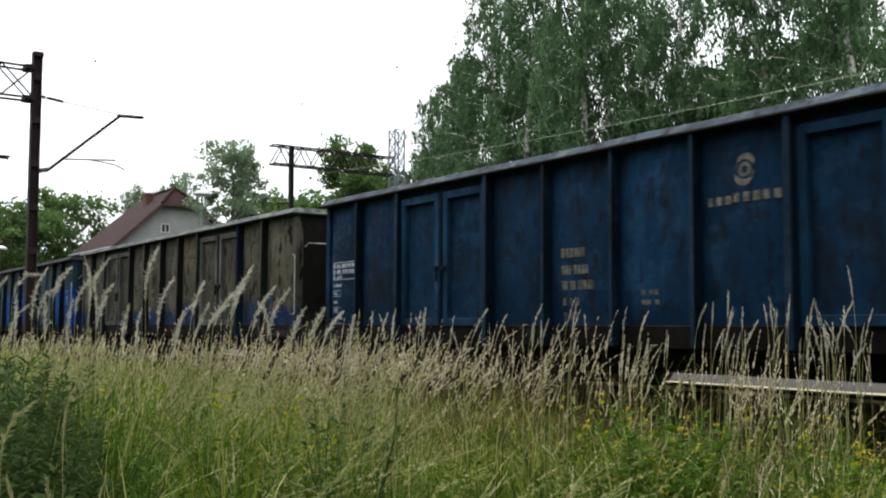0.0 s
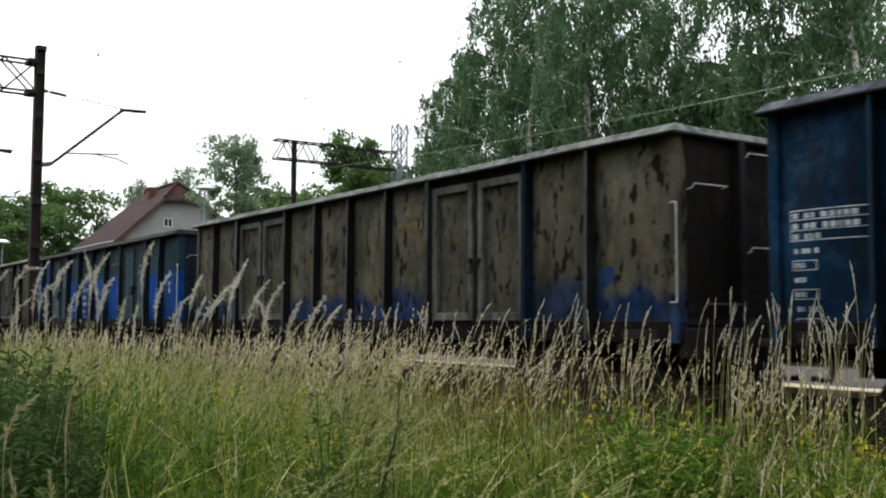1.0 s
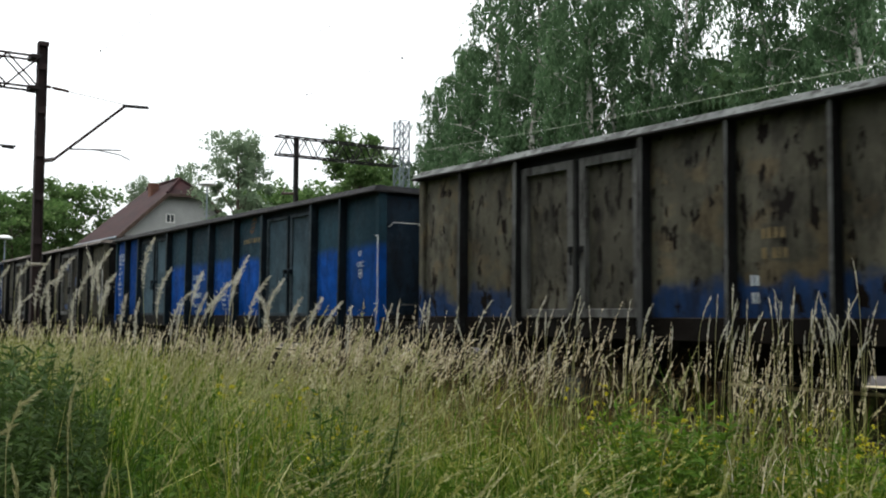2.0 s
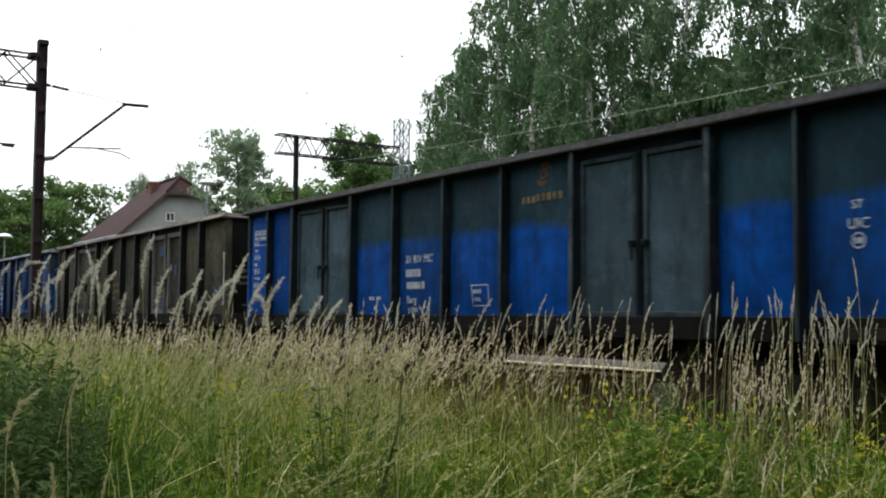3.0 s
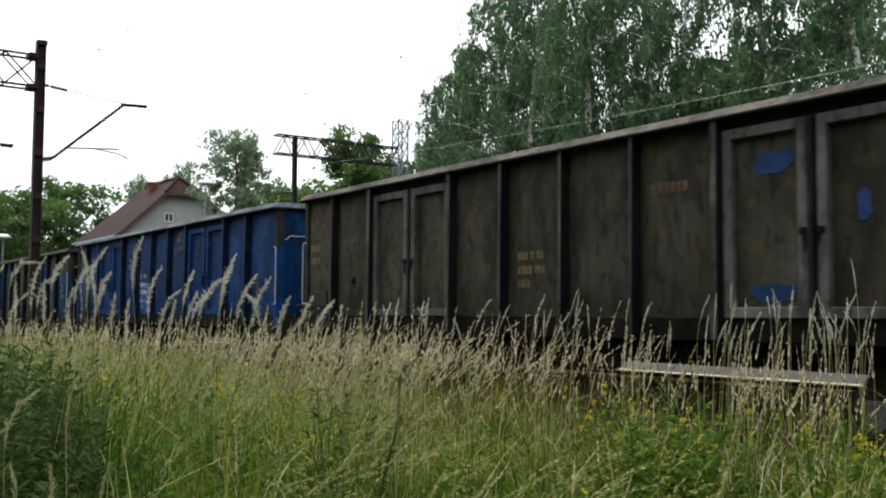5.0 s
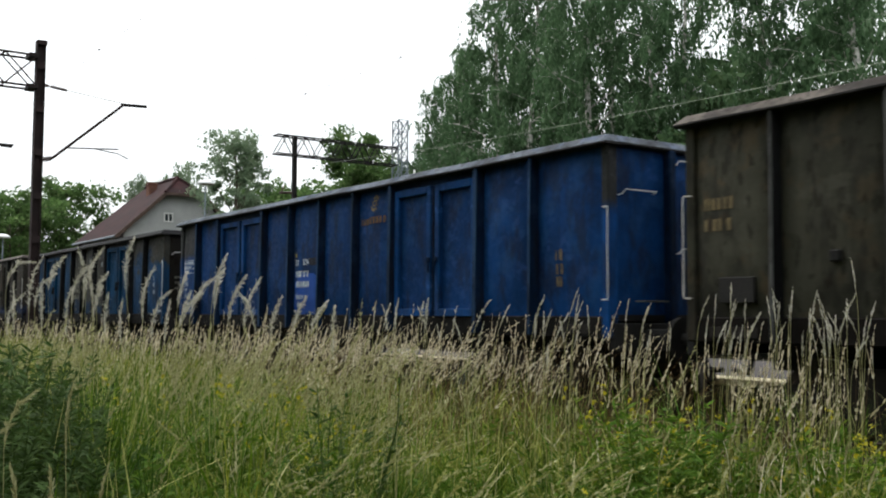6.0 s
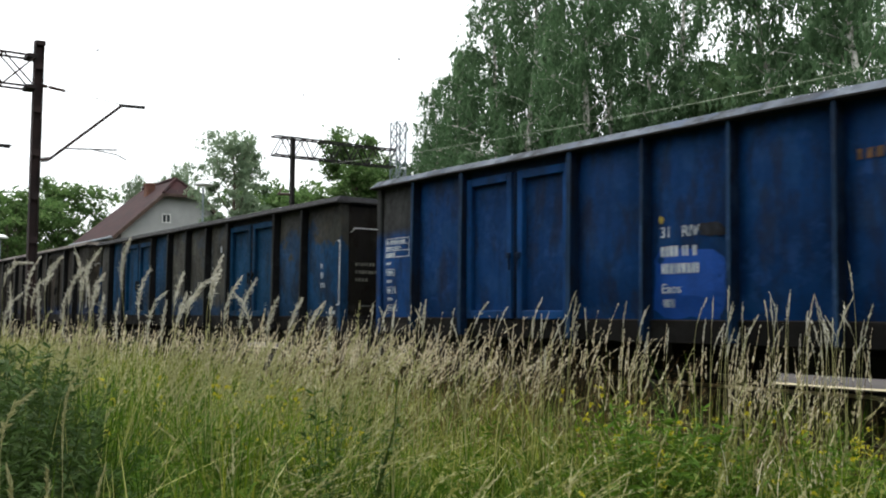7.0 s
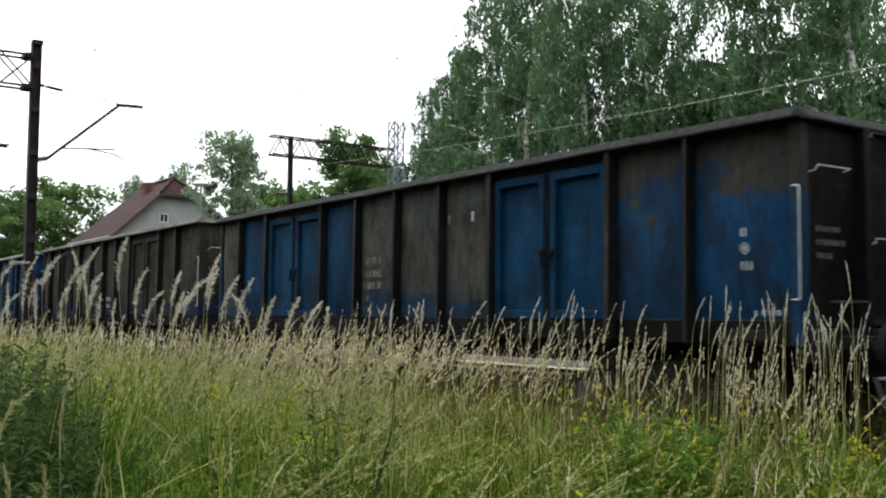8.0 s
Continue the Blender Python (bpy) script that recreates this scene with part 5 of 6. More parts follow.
def woods():
    kinds = [birch(21, 17.5, 3.1, 1250), birch(22, 16.0, 2.8, 1150), birch(23, 19.0, 3.3, 1350), birch(24, 14.5, 2.6, 1050, 0.1), birch(25, 17.0, 3.2, 480, 0.16, 0.22, 12), birch(26, 16.0, 2.7, 760, 0.12)]
    places = [  # angle from the track, distance, size, kind
        (35.0, 53, 0.98, 5), (36.2, 54, 1.06, 5), (51.6, 47, 0.98, 3), (34.5, 56, 0.96, 5), (35.3, 57, 1.0, 5), (33.8, 58, 0.78, 5), (37.7, 50, 1.12, 0), (39.4, 47, 1.08, 2), (41.2, 50, 1.1, 1),
        (42.8, 44, 1.05, 0), (45.0, 47, 1.1, 2), (47.0, 42, 1.08, 3), (48.9, 46, 0.98, 0),
        (53.2, 40, 1.05, 1), (55.4, 43, 1.08, 2), (57.8, 38, 1.0, 0), (60.4, 42, 1.05, 3),
        (36.4, 60, 0.8, 4), (40.4, 62, 0.95, 4), (43.9, 60, 1.0, 4), (46.4, 58, 1.0, 4), (48.2, 60, 0.95, 4), (53.0, 56, 0.8, 4), (63.5, 40, 1.0, 4),
        (38.4, 72, 0.95, 4), (42.2, 74, 1.0, 4), (45.6, 72, 1.0, 4), (49.2, 49, 0.98, 3), (37.2, 66, 0.8, 4), (39.5, 67, 0.82, 4), (41.3, 66, 0.8, 4), (44.8, 66, 0.82, 4), (47.2, 66, 0.8, 4), (51.0, 60, 0.82, 4), (58.4, 60, 0.8, 4), (33.1, 60, 0.86, 3), (34.2, 63, 1.0, 3), (50.2, 57, 0.92, 4), (55.2, 57, 0.9, 4), (46.6, 70, 1.0, 4), (44.0, 69, 1.0, 4), (57.0, 57, 0.92, 4), (60.6, 57, 0.92, 4)]
    used = set()
    rng = random.Random(8)
    for a, d, size, k in places:
        m = at_angle(a, d, rng.uniform(0, 360), size)
        if k in used:
            copy_thing(kinds[k], m)
        else:
            kinds[k].matrix_world = m
            used.add(k)
    # lower broad-leaved trees and bushes under the birches
    low = broad_tree(31, 7.5, 3.4, 62, 0.305, UNDER_LEAF, "low bushy tree at the grove's edge", 0.08, 0.7, "undergrowth")
    low.matrix_world = at_angle(36, 45)
    for a, d, size in ((33.6, 53, 1.0), (34.6, 50, 1.1), (39, 43, 0.95), (41.8, 41, 0.9), (44.6, 40, 0.95), (47.6, 39, 1.0), (49.4, 38, 1.2), (51.4, 40, 1.15), (53.4, 37, 1.0), (56.6, 36, 0.95), (59.6, 37, 1.0), (62.5, 36, 1.0), (50.4, 46, 1.5), (53.6, 45, 1.5), (56.2, 46, 1.55), (59.0, 45, 1.5), (47.4, 49, 1.4), (62.0, 44, 1.5)):
        copy_thing(low, at_angle(a, d, rng.uniform(0, 360), size))
    # far trees along the horizon
    far = broad_tree(41, 11.0, 5.0, 165, 0.30)
    far.matrix_world = at_angle(11.0, 88, 40, 1.04)
    for a, d, size in ((13.3, 92, 1.10), (9.2, 96, 1.0), (25.4, 86, 1.08), (27.2, 92, 1.16), (32.4, 84, 1.0)):
        copy_thing(far, at_angle(a, d, rng.uniform(0, 360), size))
    tallt = broad_tree(42, 15.5, 3.9, 190, 0.26, HAZE_LEAF, "tall loose-crowned tree near the house, leaves paled for haze", 0.2, 0.8)
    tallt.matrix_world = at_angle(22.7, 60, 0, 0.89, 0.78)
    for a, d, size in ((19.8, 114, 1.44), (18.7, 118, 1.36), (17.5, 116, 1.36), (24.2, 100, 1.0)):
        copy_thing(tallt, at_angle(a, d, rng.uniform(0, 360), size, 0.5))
    mid = broad_tree(43, 13.5, 3.3, 330, 0.2, LINDEN_LEAF, "dense green leafy tree beside the line gantry", 0.15, 0.6)
    mid.matrix_world = at_angle(29.6, 68, 0, 1.16)
    copy_thing(mid, at_angle(31.6, 86, 90, 1.05))
    # unseen trees added behind the camera, to hold low sky light off the wagons
    edge = broad_tree(44, 13.0, 4.6, 50, 0.96, DARK_LEAF, "unseen tree added to shade the wagons", 0.06, 0.9, "wood behind the meadow")
    edge.matrix_world = pose(-66, -31, 0)
    for i in range(1, 22):
        x = -66 + i * 5.0
        # nearer and taller past x = -8, to darken the nearest wagons
        back = 0.0 if x > -8 else min(18.0, 2.0 - (x + 8) * 1.1)
        back -= 3.6 if x > -8 else 0.0
        high = rng.uniform(1.0, 1.3) + (0.12 if x > -8 else 0.0)
        copy_thing(edge, pose(x, -11.5 + 2.5 * (i % 2) - back, 0, 0, 0, i * 77) @ Matrix.Diagonal((1, 1, high, 1)))


woods()


# ---------------------------------------------------------------- meadow
def scatter(rng, n, x0, x1, y0, y1, keep):
    p = np.column_stack([rng.uniform(x0, x1, n), rng.uniform(y0, y1, n), np.zeros(n)])
    return p[keep(p)]


def tall_wave(p):
    """Uneven growth over the meadow, 0 to 1."""
    return 0.5 + 0.25 * np.sin(p[:, 0] * 1.1 + 1.3 * np.sin(p[:, 1] * 0.9)) + 0.25 * np.sin(p[:, 1] * 1.7 + p[:, 0] * 0.6 + 2.0)


def tuft_wave(p):
    """Humps and hollows of the grass, two thirds of a metre across, 0 to 1."""
    return 0.5 + 0.5 * np.sin(p[:, 0] * 8.1 + 2 * np.sin(p[:, 1] * 3.0)) * np.sin(p[:, 1] * 7.3 + 1.5 * np.sin(p[:, 0] * 4.0))


def away(p):
    return np.hypot(p[:, 0], p[:, 1])


def lower(p):
    """The grass stands lower towards +x, so that the camera sees the dry stems."""
    return np.interp(p[:, 0], [-7.0, -4.5, -3.0], [1.06, 1.0, 0.88])


def tussocks(rng, c, per, tall, spread=0.07):
    """Blades in tufts: from each tuft's middle they lean outwards."""
    n = len(c)
    k = np.repeat(np.arange(n), per)
    a = rng.uniform(0, 2 * np.pi, n * per)
    r = spread * np.sqrt(rng.random(n * per))
    p = c[k].copy()
    p[:, 0] += r * np.cos(a)
    p[:, 1] += r * np.sin(a)
    lean = 0.1 + 1.0 * rng.random(n * per) ** 1.4
    return p, a + rng.normal(0, 0.5, n * per), tall[k] * rng.uniform(0.55, 1.08, n * per), lean


def green_grass():
    rng = np.random.default_rng(51)
    pieces = []
    seen = lambda p: (p[:, 1] > -p[:, 0] * 0.12)
    # near, in tufts
    c = scatter(rng, 1250, -9.5, 1.0, 0.6, 6.0, lambda p: (away(p) > 2.3) & (away(p) < 9.5) & seen(p))
    tall = rng.uniform(0.62, 1.12, len(c)) * (0.60 + 0.60 * tall_wave(c)) * np.where(c[:, 1] > 4.6, 0.72, 1.0) * lower(c) * (0.68 + 0.55 * tuft_wave(c))
    p, a, h, ln = tussocks(rng, c, 34, tall, 0.085)
    pieces.append(ribbons(p, a, h * (1 + 0.22 * ln), ln, rng.uniform(0.006, 0.016, len(p)), 5)[:2])
    p = scatter(rng, 11000, -9.5, 1.0, 0.6, 5.6, lambda p: (away(p) > 2.3) & (away(p) < 9.5) & seen(p))
    pieces.append(ribbons(p, rng.uniform(0, 2 * np.pi, len(p)), rng.uniform(0.35, 0.85, len(p)) * lower(p) * (0.7 + 0.5 * tuft_wave(p)), rng.uniform(0.08, 0.6, len(p)), rng.uniform(0.005, 0.011, len(p)), 4)[:2])
    # broad fresh blades in a few lush clumps
    c = scatter(rng, 520, -8.5, 0.5, 1.0, 4.8, lambda p: (away(p) > 2.4) & (away(p) < 8) & seen(p) & (tall_wave(p + np.array([1.7, 0.6, 0])) > 0.55))
    p, a, h, ln = tussocks(rng, c, 24, rng.uniform(0.55, 0.92, len(c)), 0.08)
    lush = ribbons(p, a, h, ln * 0.6, rng.uniform(0.006, 0.015, len(p)), 5)[:2]
    # far along the line
    c = scatter(rng, 5200, -60, -6.0, -1.0, 6.5, lambda p: (away(p) > 9.0) & (p[:, 1] > -p[:, 0] * 0.10) & (rng.random(len(p)) < np.clip(14 / away(p), 0.2, 1)))
    tall = rng.uniform(0.72, 1.14, len(c)) * (0.70 + 0.5 * tall_wave(c))
    p, a, h, ln = tussocks(rng, c, 19, tall, 0.14)
    pieces.append(ribbons(p, a, h, ln, rng.uniform(0.014, 0.03, len(p)), 3)[:2])
    # the rest of the meadow, kept clear close round the camera
    c = scatter(rng, 3600, -13, 11, -8, 6.5, lambda p: (away(p) > 1.5) & ~((away(p) < 9.5) & seen(p) & (p[:, 0] < 1.0) & (p[:, 1] > 0.6) & (away(p) > 2.3)))
    tall = rng.uniform(0.4, 0.9, len(c)) * np.clip((away(c) - 0.6) / 1.6, 0.3, 1)
    p, a, h, ln = tussocks(rng, c, 13, tall, 0.17)
    pieces.append(ribbons(p, a, h, ln, rng.uniform(0.014, 0.03, len(p)), 2)[:2])
    v, q = gather(pieces)
    ob = new("meadow_grass", from_arrays("meadow_grass", v, q, GRASS_GREEN))
    tagged(ob, "thick green and yellowing meadow grass, knee to waist high", "grass", kind="stuff")
    ob = new("lush_grass", from_arrays("lush_grass", *lush, WEED_LEAF))
    tagged(ob, "broad fresh green grass blades in lush clumps", "grass", kind="stuff")


def stalks(name, label, p, tall, material, seed, head=0.26, spikelets=34, stem=0.0032, lean=(0.03, 0.3), wind=0.97, long=0.032, leaves=1, fan=0.22, nod=2.2, stem_coat=None):
    """Flowering grass: thin stems that lean with the wind, each with a long feathery head."""
    rng = np.random.default_rng(seed)
    n = len(p)
    turn = np.where(rng.random(n) < 0.75, rng.normal(wind, 0.6, n), rng.uniform(0, 2 * np.pi, n))
    ln = rng.uniform(*lean, n)
    pieces = []
    segs = 6 if nod < 3 else 10
    for f in (0.0, np.pi / 2):
        v, q, mid = ribbons(p, turn, tall, ln, np.full(n, stem * 2), segs, nod, turn + f)
        pieces.append((v, q))
    stem_faces = sum(len(q) for _v, q in pieces)
    # heads: short spikelets round the top of each stem
    k = spikelets
    s = 1 - head * rng.random((n, k)) ** 0.8
    at = s * segs
    i0 = np.clip(at.astype(int), 0, segs - 1)
    fr = (at - i0)[..., None]
    rows = np.arange(n)[:, None]
    c = mid[rows, i0] * (1 - fr) + mid[rows, i0 + 1] * fr
    way = mid[:, -1] - mid[:, -3]
    way /= np.linalg.norm(way, axis=1)[:, None]
    d = way[:, None] * 1.0 + rng.normal(0, fan, (n, k, 3))
    d /= np.linalg.norm(d, axis=2)[..., None]
    size = long * rng.uniform(0.6, 1.3, (n, k)) * (0.75 + 0.5 * (1 - s) / head)
    c = c + d * size[..., None] * 0.5
    a = np.cross(d, rand_dirs(rng, n * k).reshape(n, k, 3))
    a /= np.linalg.norm(a, axis=2)[..., None] + 1e-6
    pieces.append(chips(c.reshape(-1, 3), d.reshape(-1, 3), a.reshape(-1, 3), size.ravel(), size.ravel() * 0.28))
    # narrow dry leaves on the stem
    for _ in range(leaves):
        i = rng.integers(1, 4, n)
        b = mid[np.arange(n), i]
        v, q, _m = ribbons(b, rng.uniform(0, 2 * np.pi, n), rng.uniform(0.18, 0.42, n), rng.uniform(0.5, 1.3, n), rng.uniform(0.004, 0.008, n), 3)
        pieces.append((v, q))
    v, q = gather(pieces)
    ob = new(name, from_arrays(name, v, q, material, False, stem_coat, stem_faces))
    return tagged(ob, label, "grass", kind="stuff")


TALL = []


def dry_belt():
    rng = np.random.default_rng(61)
    # along the track, close by: thick clumps with gaps between
    thick = lambda p: np.clip(0.22 + 0.9 * np.sin(p[:, 0] * 2.3 + 0.8 * p[:, 1]) ** 2 * (0.55 + 0.45 * np.sin(p[:, 0] * 6.1 + 2.3 * p[:, 1])), 0, 1)
    p = scatter(rng, 820, -10.5, 1.5, 4.2, 5.7, lambda p: (away(p) > 5.2) & (rng.random(len(p)) < thick(p)))
    tall = rng.normal(1.29, 0.13, len(p)) + 0.14 * (rng.random(len(p)) < 0.12)
    stalks("dry_grass_stalks", "dense belt of dry beige grass stalks beside the track", p, tall, GRASS_DRY, 62, 0.17, 34, 0.0027, (0.0, 0.16), long=0.024, fan=0.15, nod=2.9, stem_coat=GRASS_STEM)
    p = scatter(rng, 430, -11.5, -5.2, 3.9, 5.2, lambda p: (away(p) > 6.6) & (rng.random(len(p)) < 0.25 + 0.75 * np.sin(p[:, 0] * 3.1 + p[:, 1]) ** 2))
    tall = rng.normal(1.43, 0.12, len(p))
    stalks("nodding_dry_grass", "dry beige grass with drooping heads beside the track", p, tall, GRASS_DRY, 66, 0.2, 36, 0.0026, (0.1, 0.5), long=0.026, fan=0.22, nod=3.2, stem_coat=GRASS_STEM)
    p = scatter(rng, 420, -7.5, -4.0, 4.4, 5.8, lambda p: (away(p) > 5.4) & (rng.random(len(p)) < thick(p)))
    tall = rng.normal(1.16, 0.14, len(p))
    stalks("dry_grass_undergrowth", "shorter brown dry grass between the taller stalks", p, tall, GRASS_STEM, 65, 0.22, 7, 0.0032, (0.05, 0.5), long=0.026, fan=0.3, nod=2.4, leaves=2)
    p = scatter(rng, 300, -10.0, -3.5, 2.4, 4.6, lambda p: (away(p) > 5.0) & (p[:, 1] > -p[:, 0] * 0.36) & (p[:, 1] < -p[:, 0] * 0.62) & (rng.random(len(p)) < 0.2 + 0.8 * np.sin(p[:, 0] * 1.9 + p[:, 1]) ** 2))
    tall = rng.normal(1.24, 0.12, len(p))
    stalks("straw_grass", "straw-coloured grass with nodding heads before the track", p, tall, GRASS_PALE, 70, 0.2, 30, 0.0026, (0.1, 0.6), long=0.023, fan=0.2, nod=2.7, leaves=1)
    # the same belt far along the line
    p = scatter(rng, 800, -48, -9.0, 4.4, 6.7, lambda p: rng.random(len(p)) < np.clip(18 / away(p), 0.25, 1))
    tall = rng.normal(1.22, 0.16, len(p))
    stalks("dry_grass_stalks_far", "dry beige grass stalks far along the track", p, tall, GRASS_DRY, 63, 0.24, 14, 0.006, long=0.055, leaves=0)
    # bent dry leaves between the stalks and in the meadow
    p = np.concatenate([scatter(rng, 800, -11.5, 2.0, 4.6, 6.6, lambda p: away(p) > 3), scatter(rng, 700, -12, 1.0, 1.2, 5.0, lambda p: (away(p) > 3.3) & (p[:, 1] > -p[:, 0] * 0.12))])
    p[:, 2] = rng.uniform(0.35, 0.85, len(p))
    v, q, _m = ribbons(p, rng.uniform(0, 2 * np.pi, len(p)), rng.uniform(0.2, 0.5, len(p)), rng.uniform(0.7, 1.4, len(p)), rng.uniform(0.0025, 0.006, len(p)), 4)
    ob = new("dry_grass_leaves", from_arrays("dry_grass_leaves", v, q, GRASS_STRAW))
    tagged(ob, "bent straw-coloured grass leaves in the meadow", "grass", kind="stuff")
    # pale flowering grass in the meadow
    p = scatter(rng, 1700, -16, 1.0, 1.2, 4.6, lambda p: (away(p) > 2.7) & (rng.random(len(p)) < 0.06 + np.clip(2.6 * (0.72 - tall_wave(p)), 0, 0.95) * tuft_wave(p) * 1.5) & (p[:, 1] > -p[:, 0] * 0.12))
    tall = rng.normal(0.95, 0.13, len(p))
    stalks("flowering_grass", "pale flowering meadow grass with feathery heads", p, tall, GRASS_STRAW, 64, 0.22, 26, 0.0026, (0.3, 1.15), long=0.028, leaves=0, fan=0.34, nod=2.6)
    p = scatter(rng, 1500, -40, -8.5, 1.6, 6.0, lambda p: (away(p) > 9) & (p[:, 1] > -p[:, 0] * 0.12) & (rng.random(len(p)) < np.clip(16 / away(p), 0.25, 1)))
    stalks("flowering_grass_far", "pale flowering meadow grass farther off", p, rng.normal(1.02, 0.14, len(p)), GRASS_STRAW, 68, 0.24, 14, 0.0045, (0.2, 1.0), long=0.05, leaves=0)
    # feathery stalks of middle height in the meadow
    p = scatter(rng, 1500, -11, -3.0, 1.2, 5.0, lambda p: (away(p) > 5.4) & (away(p) < 10) & (p[:, 1] > -p[:, 0] * 0.17) & (rng.random(len(p)) < 0.12))
    stalks("feathery_grass", "pale feathery grass nodding over the meadow", p, rng.normal(1.22, 0.11, len(p)), GRASS_PALE, 69, 0.2, 44, 0.0026, (0.1, 0.34), long=0.03, leaves=1, fan=0.3, nod=2.9)
    # stalks that stand out above the rest: direction, distance, height of the top, bend of the head
    for i, (turn, dist, top, bend) in enumerate((
            (11.0, 7.0, 1.80, 25), (11.6, 7.4, 1.70, 60), (12.5, 6.8, 1.82, 125), (12.9, 7.0, 1.86, 25), (13.5, 6.9, 1.75, 60), (14.1, 7.2, 1.88, 15), (14.9, 6.8, 1.92, 30),
            (15.1, 7.0, 1.80, 20), (15.9, 6.6, 1.90, 100), (15.5, 6.9, 1.80, 60), (16.3, 6.8, 1.76, 70), (16.0, 7.3, 1.68, 50), (18.6, 6.6, 1.98, 22), (19.4, 6.4, 1.78, 25), (21.0, 6.6, 1.77, 40),
            (20.6, 6.2, 1.64, 65), (21.2, 6.5, 1.62, 50), (23.5, 5.7, 1.82, 48), (23.2, 5.9, 1.77, 52), (23.0, 5.6, 1.70, 52), (24.8, 5.8, 1.71, 50), (24.4, 5.6, 1.62, 60), (25.6, 5.9, 1.70, 45),
            (22.2, 6.0, 1.62, 55), (26.6, 6.0, 1.60, 45), (27.6, 6.2, 1.60, 45), (17.2, 7.0, 1.62, 40), (17.9, 7.2, 1.60, 30), (20.0, 7.2, 1.58, 25), (13.0, 7.6, 1.66, 75), (12.0, 7.9, 1.64, 55), (14.4, 7.4, 1.66, 65),
            (28.7, 6.2, 1.58, 35), (29.5, 6.4, 1.56, 30), (30.6, 6.6, 1.58, 25), (31.8, 6.2, 1.54, 35), (33.3, 6.3, 1.58, 30), (35.2, 6.4, 1.55, 25), (38.0, 6.5, 1.56, 30), (40.0, 6.2, 1.62, 35), (42.2, 6.3, 1.58, 20),
            (44.9, 6.6, 1.60, 25), (46.0, 6.9, 1.58, 35), (49.2, 6.3, 1.62, 30), (50.6, 6.6, 1.60, 15), (53.6, 6.1, 1.62, 25), (54.8, 6.8, 1.66, 30), (55.1, 6.3, 1.62, 20), (57.6, 6.4, 1.58, 25))):
        tall_stalk(turn, dist, top, bend, i)
    # a thick clump that stands forward of the belt, and a pale haze over the dark weeds
    def fan_out(n, t0, t1, d0, d1):
        a, d = np.radians(rng.uniform(t0, t1, n)), rng.uniform(d0, d1, n)
        return np.column_stack([-d * np.cos(a), d * np.sin(a), np.zeros(n)])
    p = np.concatenate([fan_out(34, 49.2, 51.8, 4.9, 5.7), fan_out(26, 53.2, 56.5, 5.0, 5.8), fan_out(10, 39.0, 40.5, 5.6, 6.2), fan_out(12, 44.0, 45.6, 5.6, 6.2)])
    stalks("straw_clump", "thick straw-coloured clump of dry grass stems", p, rng.normal(1.22, 0.14, len(p)), GRASS_DRY, 80, 0.16, 22, 0.0034, (0.0, 0.3), long=0.022, fan=0.2, nod=2.8, leaves=2, stem_coat=GRASS_STRAW)
    p = np.concatenate([fan_out(90, 10.0, 15.0, 6.3, 8.2), fan_out(45, 16.0, 24.0, 6.0, 8.0), fan_out(60, 22.0, 31.0, 5.7, 7.2)])
    stalks("pale_plume_grass", "pale feathery grass over dark weeds", p, rng.normal(1.40, 0.10, len(p)), GRASS_PALE, 81, 0.16, 46, 0.0026, (0.05, 0.4), long=0.026, fan=0.34, nod=3.2, leaves=1)
    # single pale stems that arch over the green meadow
    p = np.concatenate([fan_out(26, 15.5, 24.0, 3.6, 5.6), fan_out(34, 22.0, 31.0, 4.2, 6.2), fan_out(46, 31.0, 47.0, 3.8, 5.6), fan_out(14, 47.0, 58.0, 3.8, 5.2)])
    stalks("arching_grass", "pale grass stems arching over the green meadow", p, rng.normal(1.02, 0.13, len(p)), GRASS_PALE, 83, 0.2, 60, 0.0027, (0.35, 1.1), 1.5, 0.022, 1, 0.2, 2.6, GRASS_STRAW)
    pick = random.Random(77)
    for i in range(64):
        turn = pick.choice((30.5, 33, 36.5, 40.5, 43, 46, 49.5, 51.5, 53.5, 55.5, 57)) + pick.gauss(0, 0.8)
        tall_stalk(turn, pick.uniform(5.7, 7.4), pick.gauss(1.50, 0.09), pick.uniform(0, 60), 100 + i)
    # pale ones close by, lower
    for i, (turn, dist, top, bend) in enumerate((
            (12.3, 3.4, 1.26, 15), (14.4, 3.5, 1.27, 25), (13.4, 3.2, 1.04, 35), (16.2, 3.2, 1.04, 50), (17.6, 3.0, 0.94, 80), (18.8, 3.0, 0.97, 65), (12.9, 3.0, 0.95, 40), (11.5, 3.2, 1.05, 35),
            (20.6, 3.1, 0.90, 90), (11.2, 3.5, 1.15, 20), (32.4, 4.3, 1.18, 60), (33.4, 4.1, 1.10, 65), (38.4, 4.4, 1.12, 50), (47.0, 4.0, 1.06, 40), (52.6, 3.9, 1.08, 30), (56.4, 3.8, 1.1, 35), (57.4, 3.6, 1.0, 50))):
        tall_stalk(turn, dist, top, bend, 200 + i, GRASS_PALE)


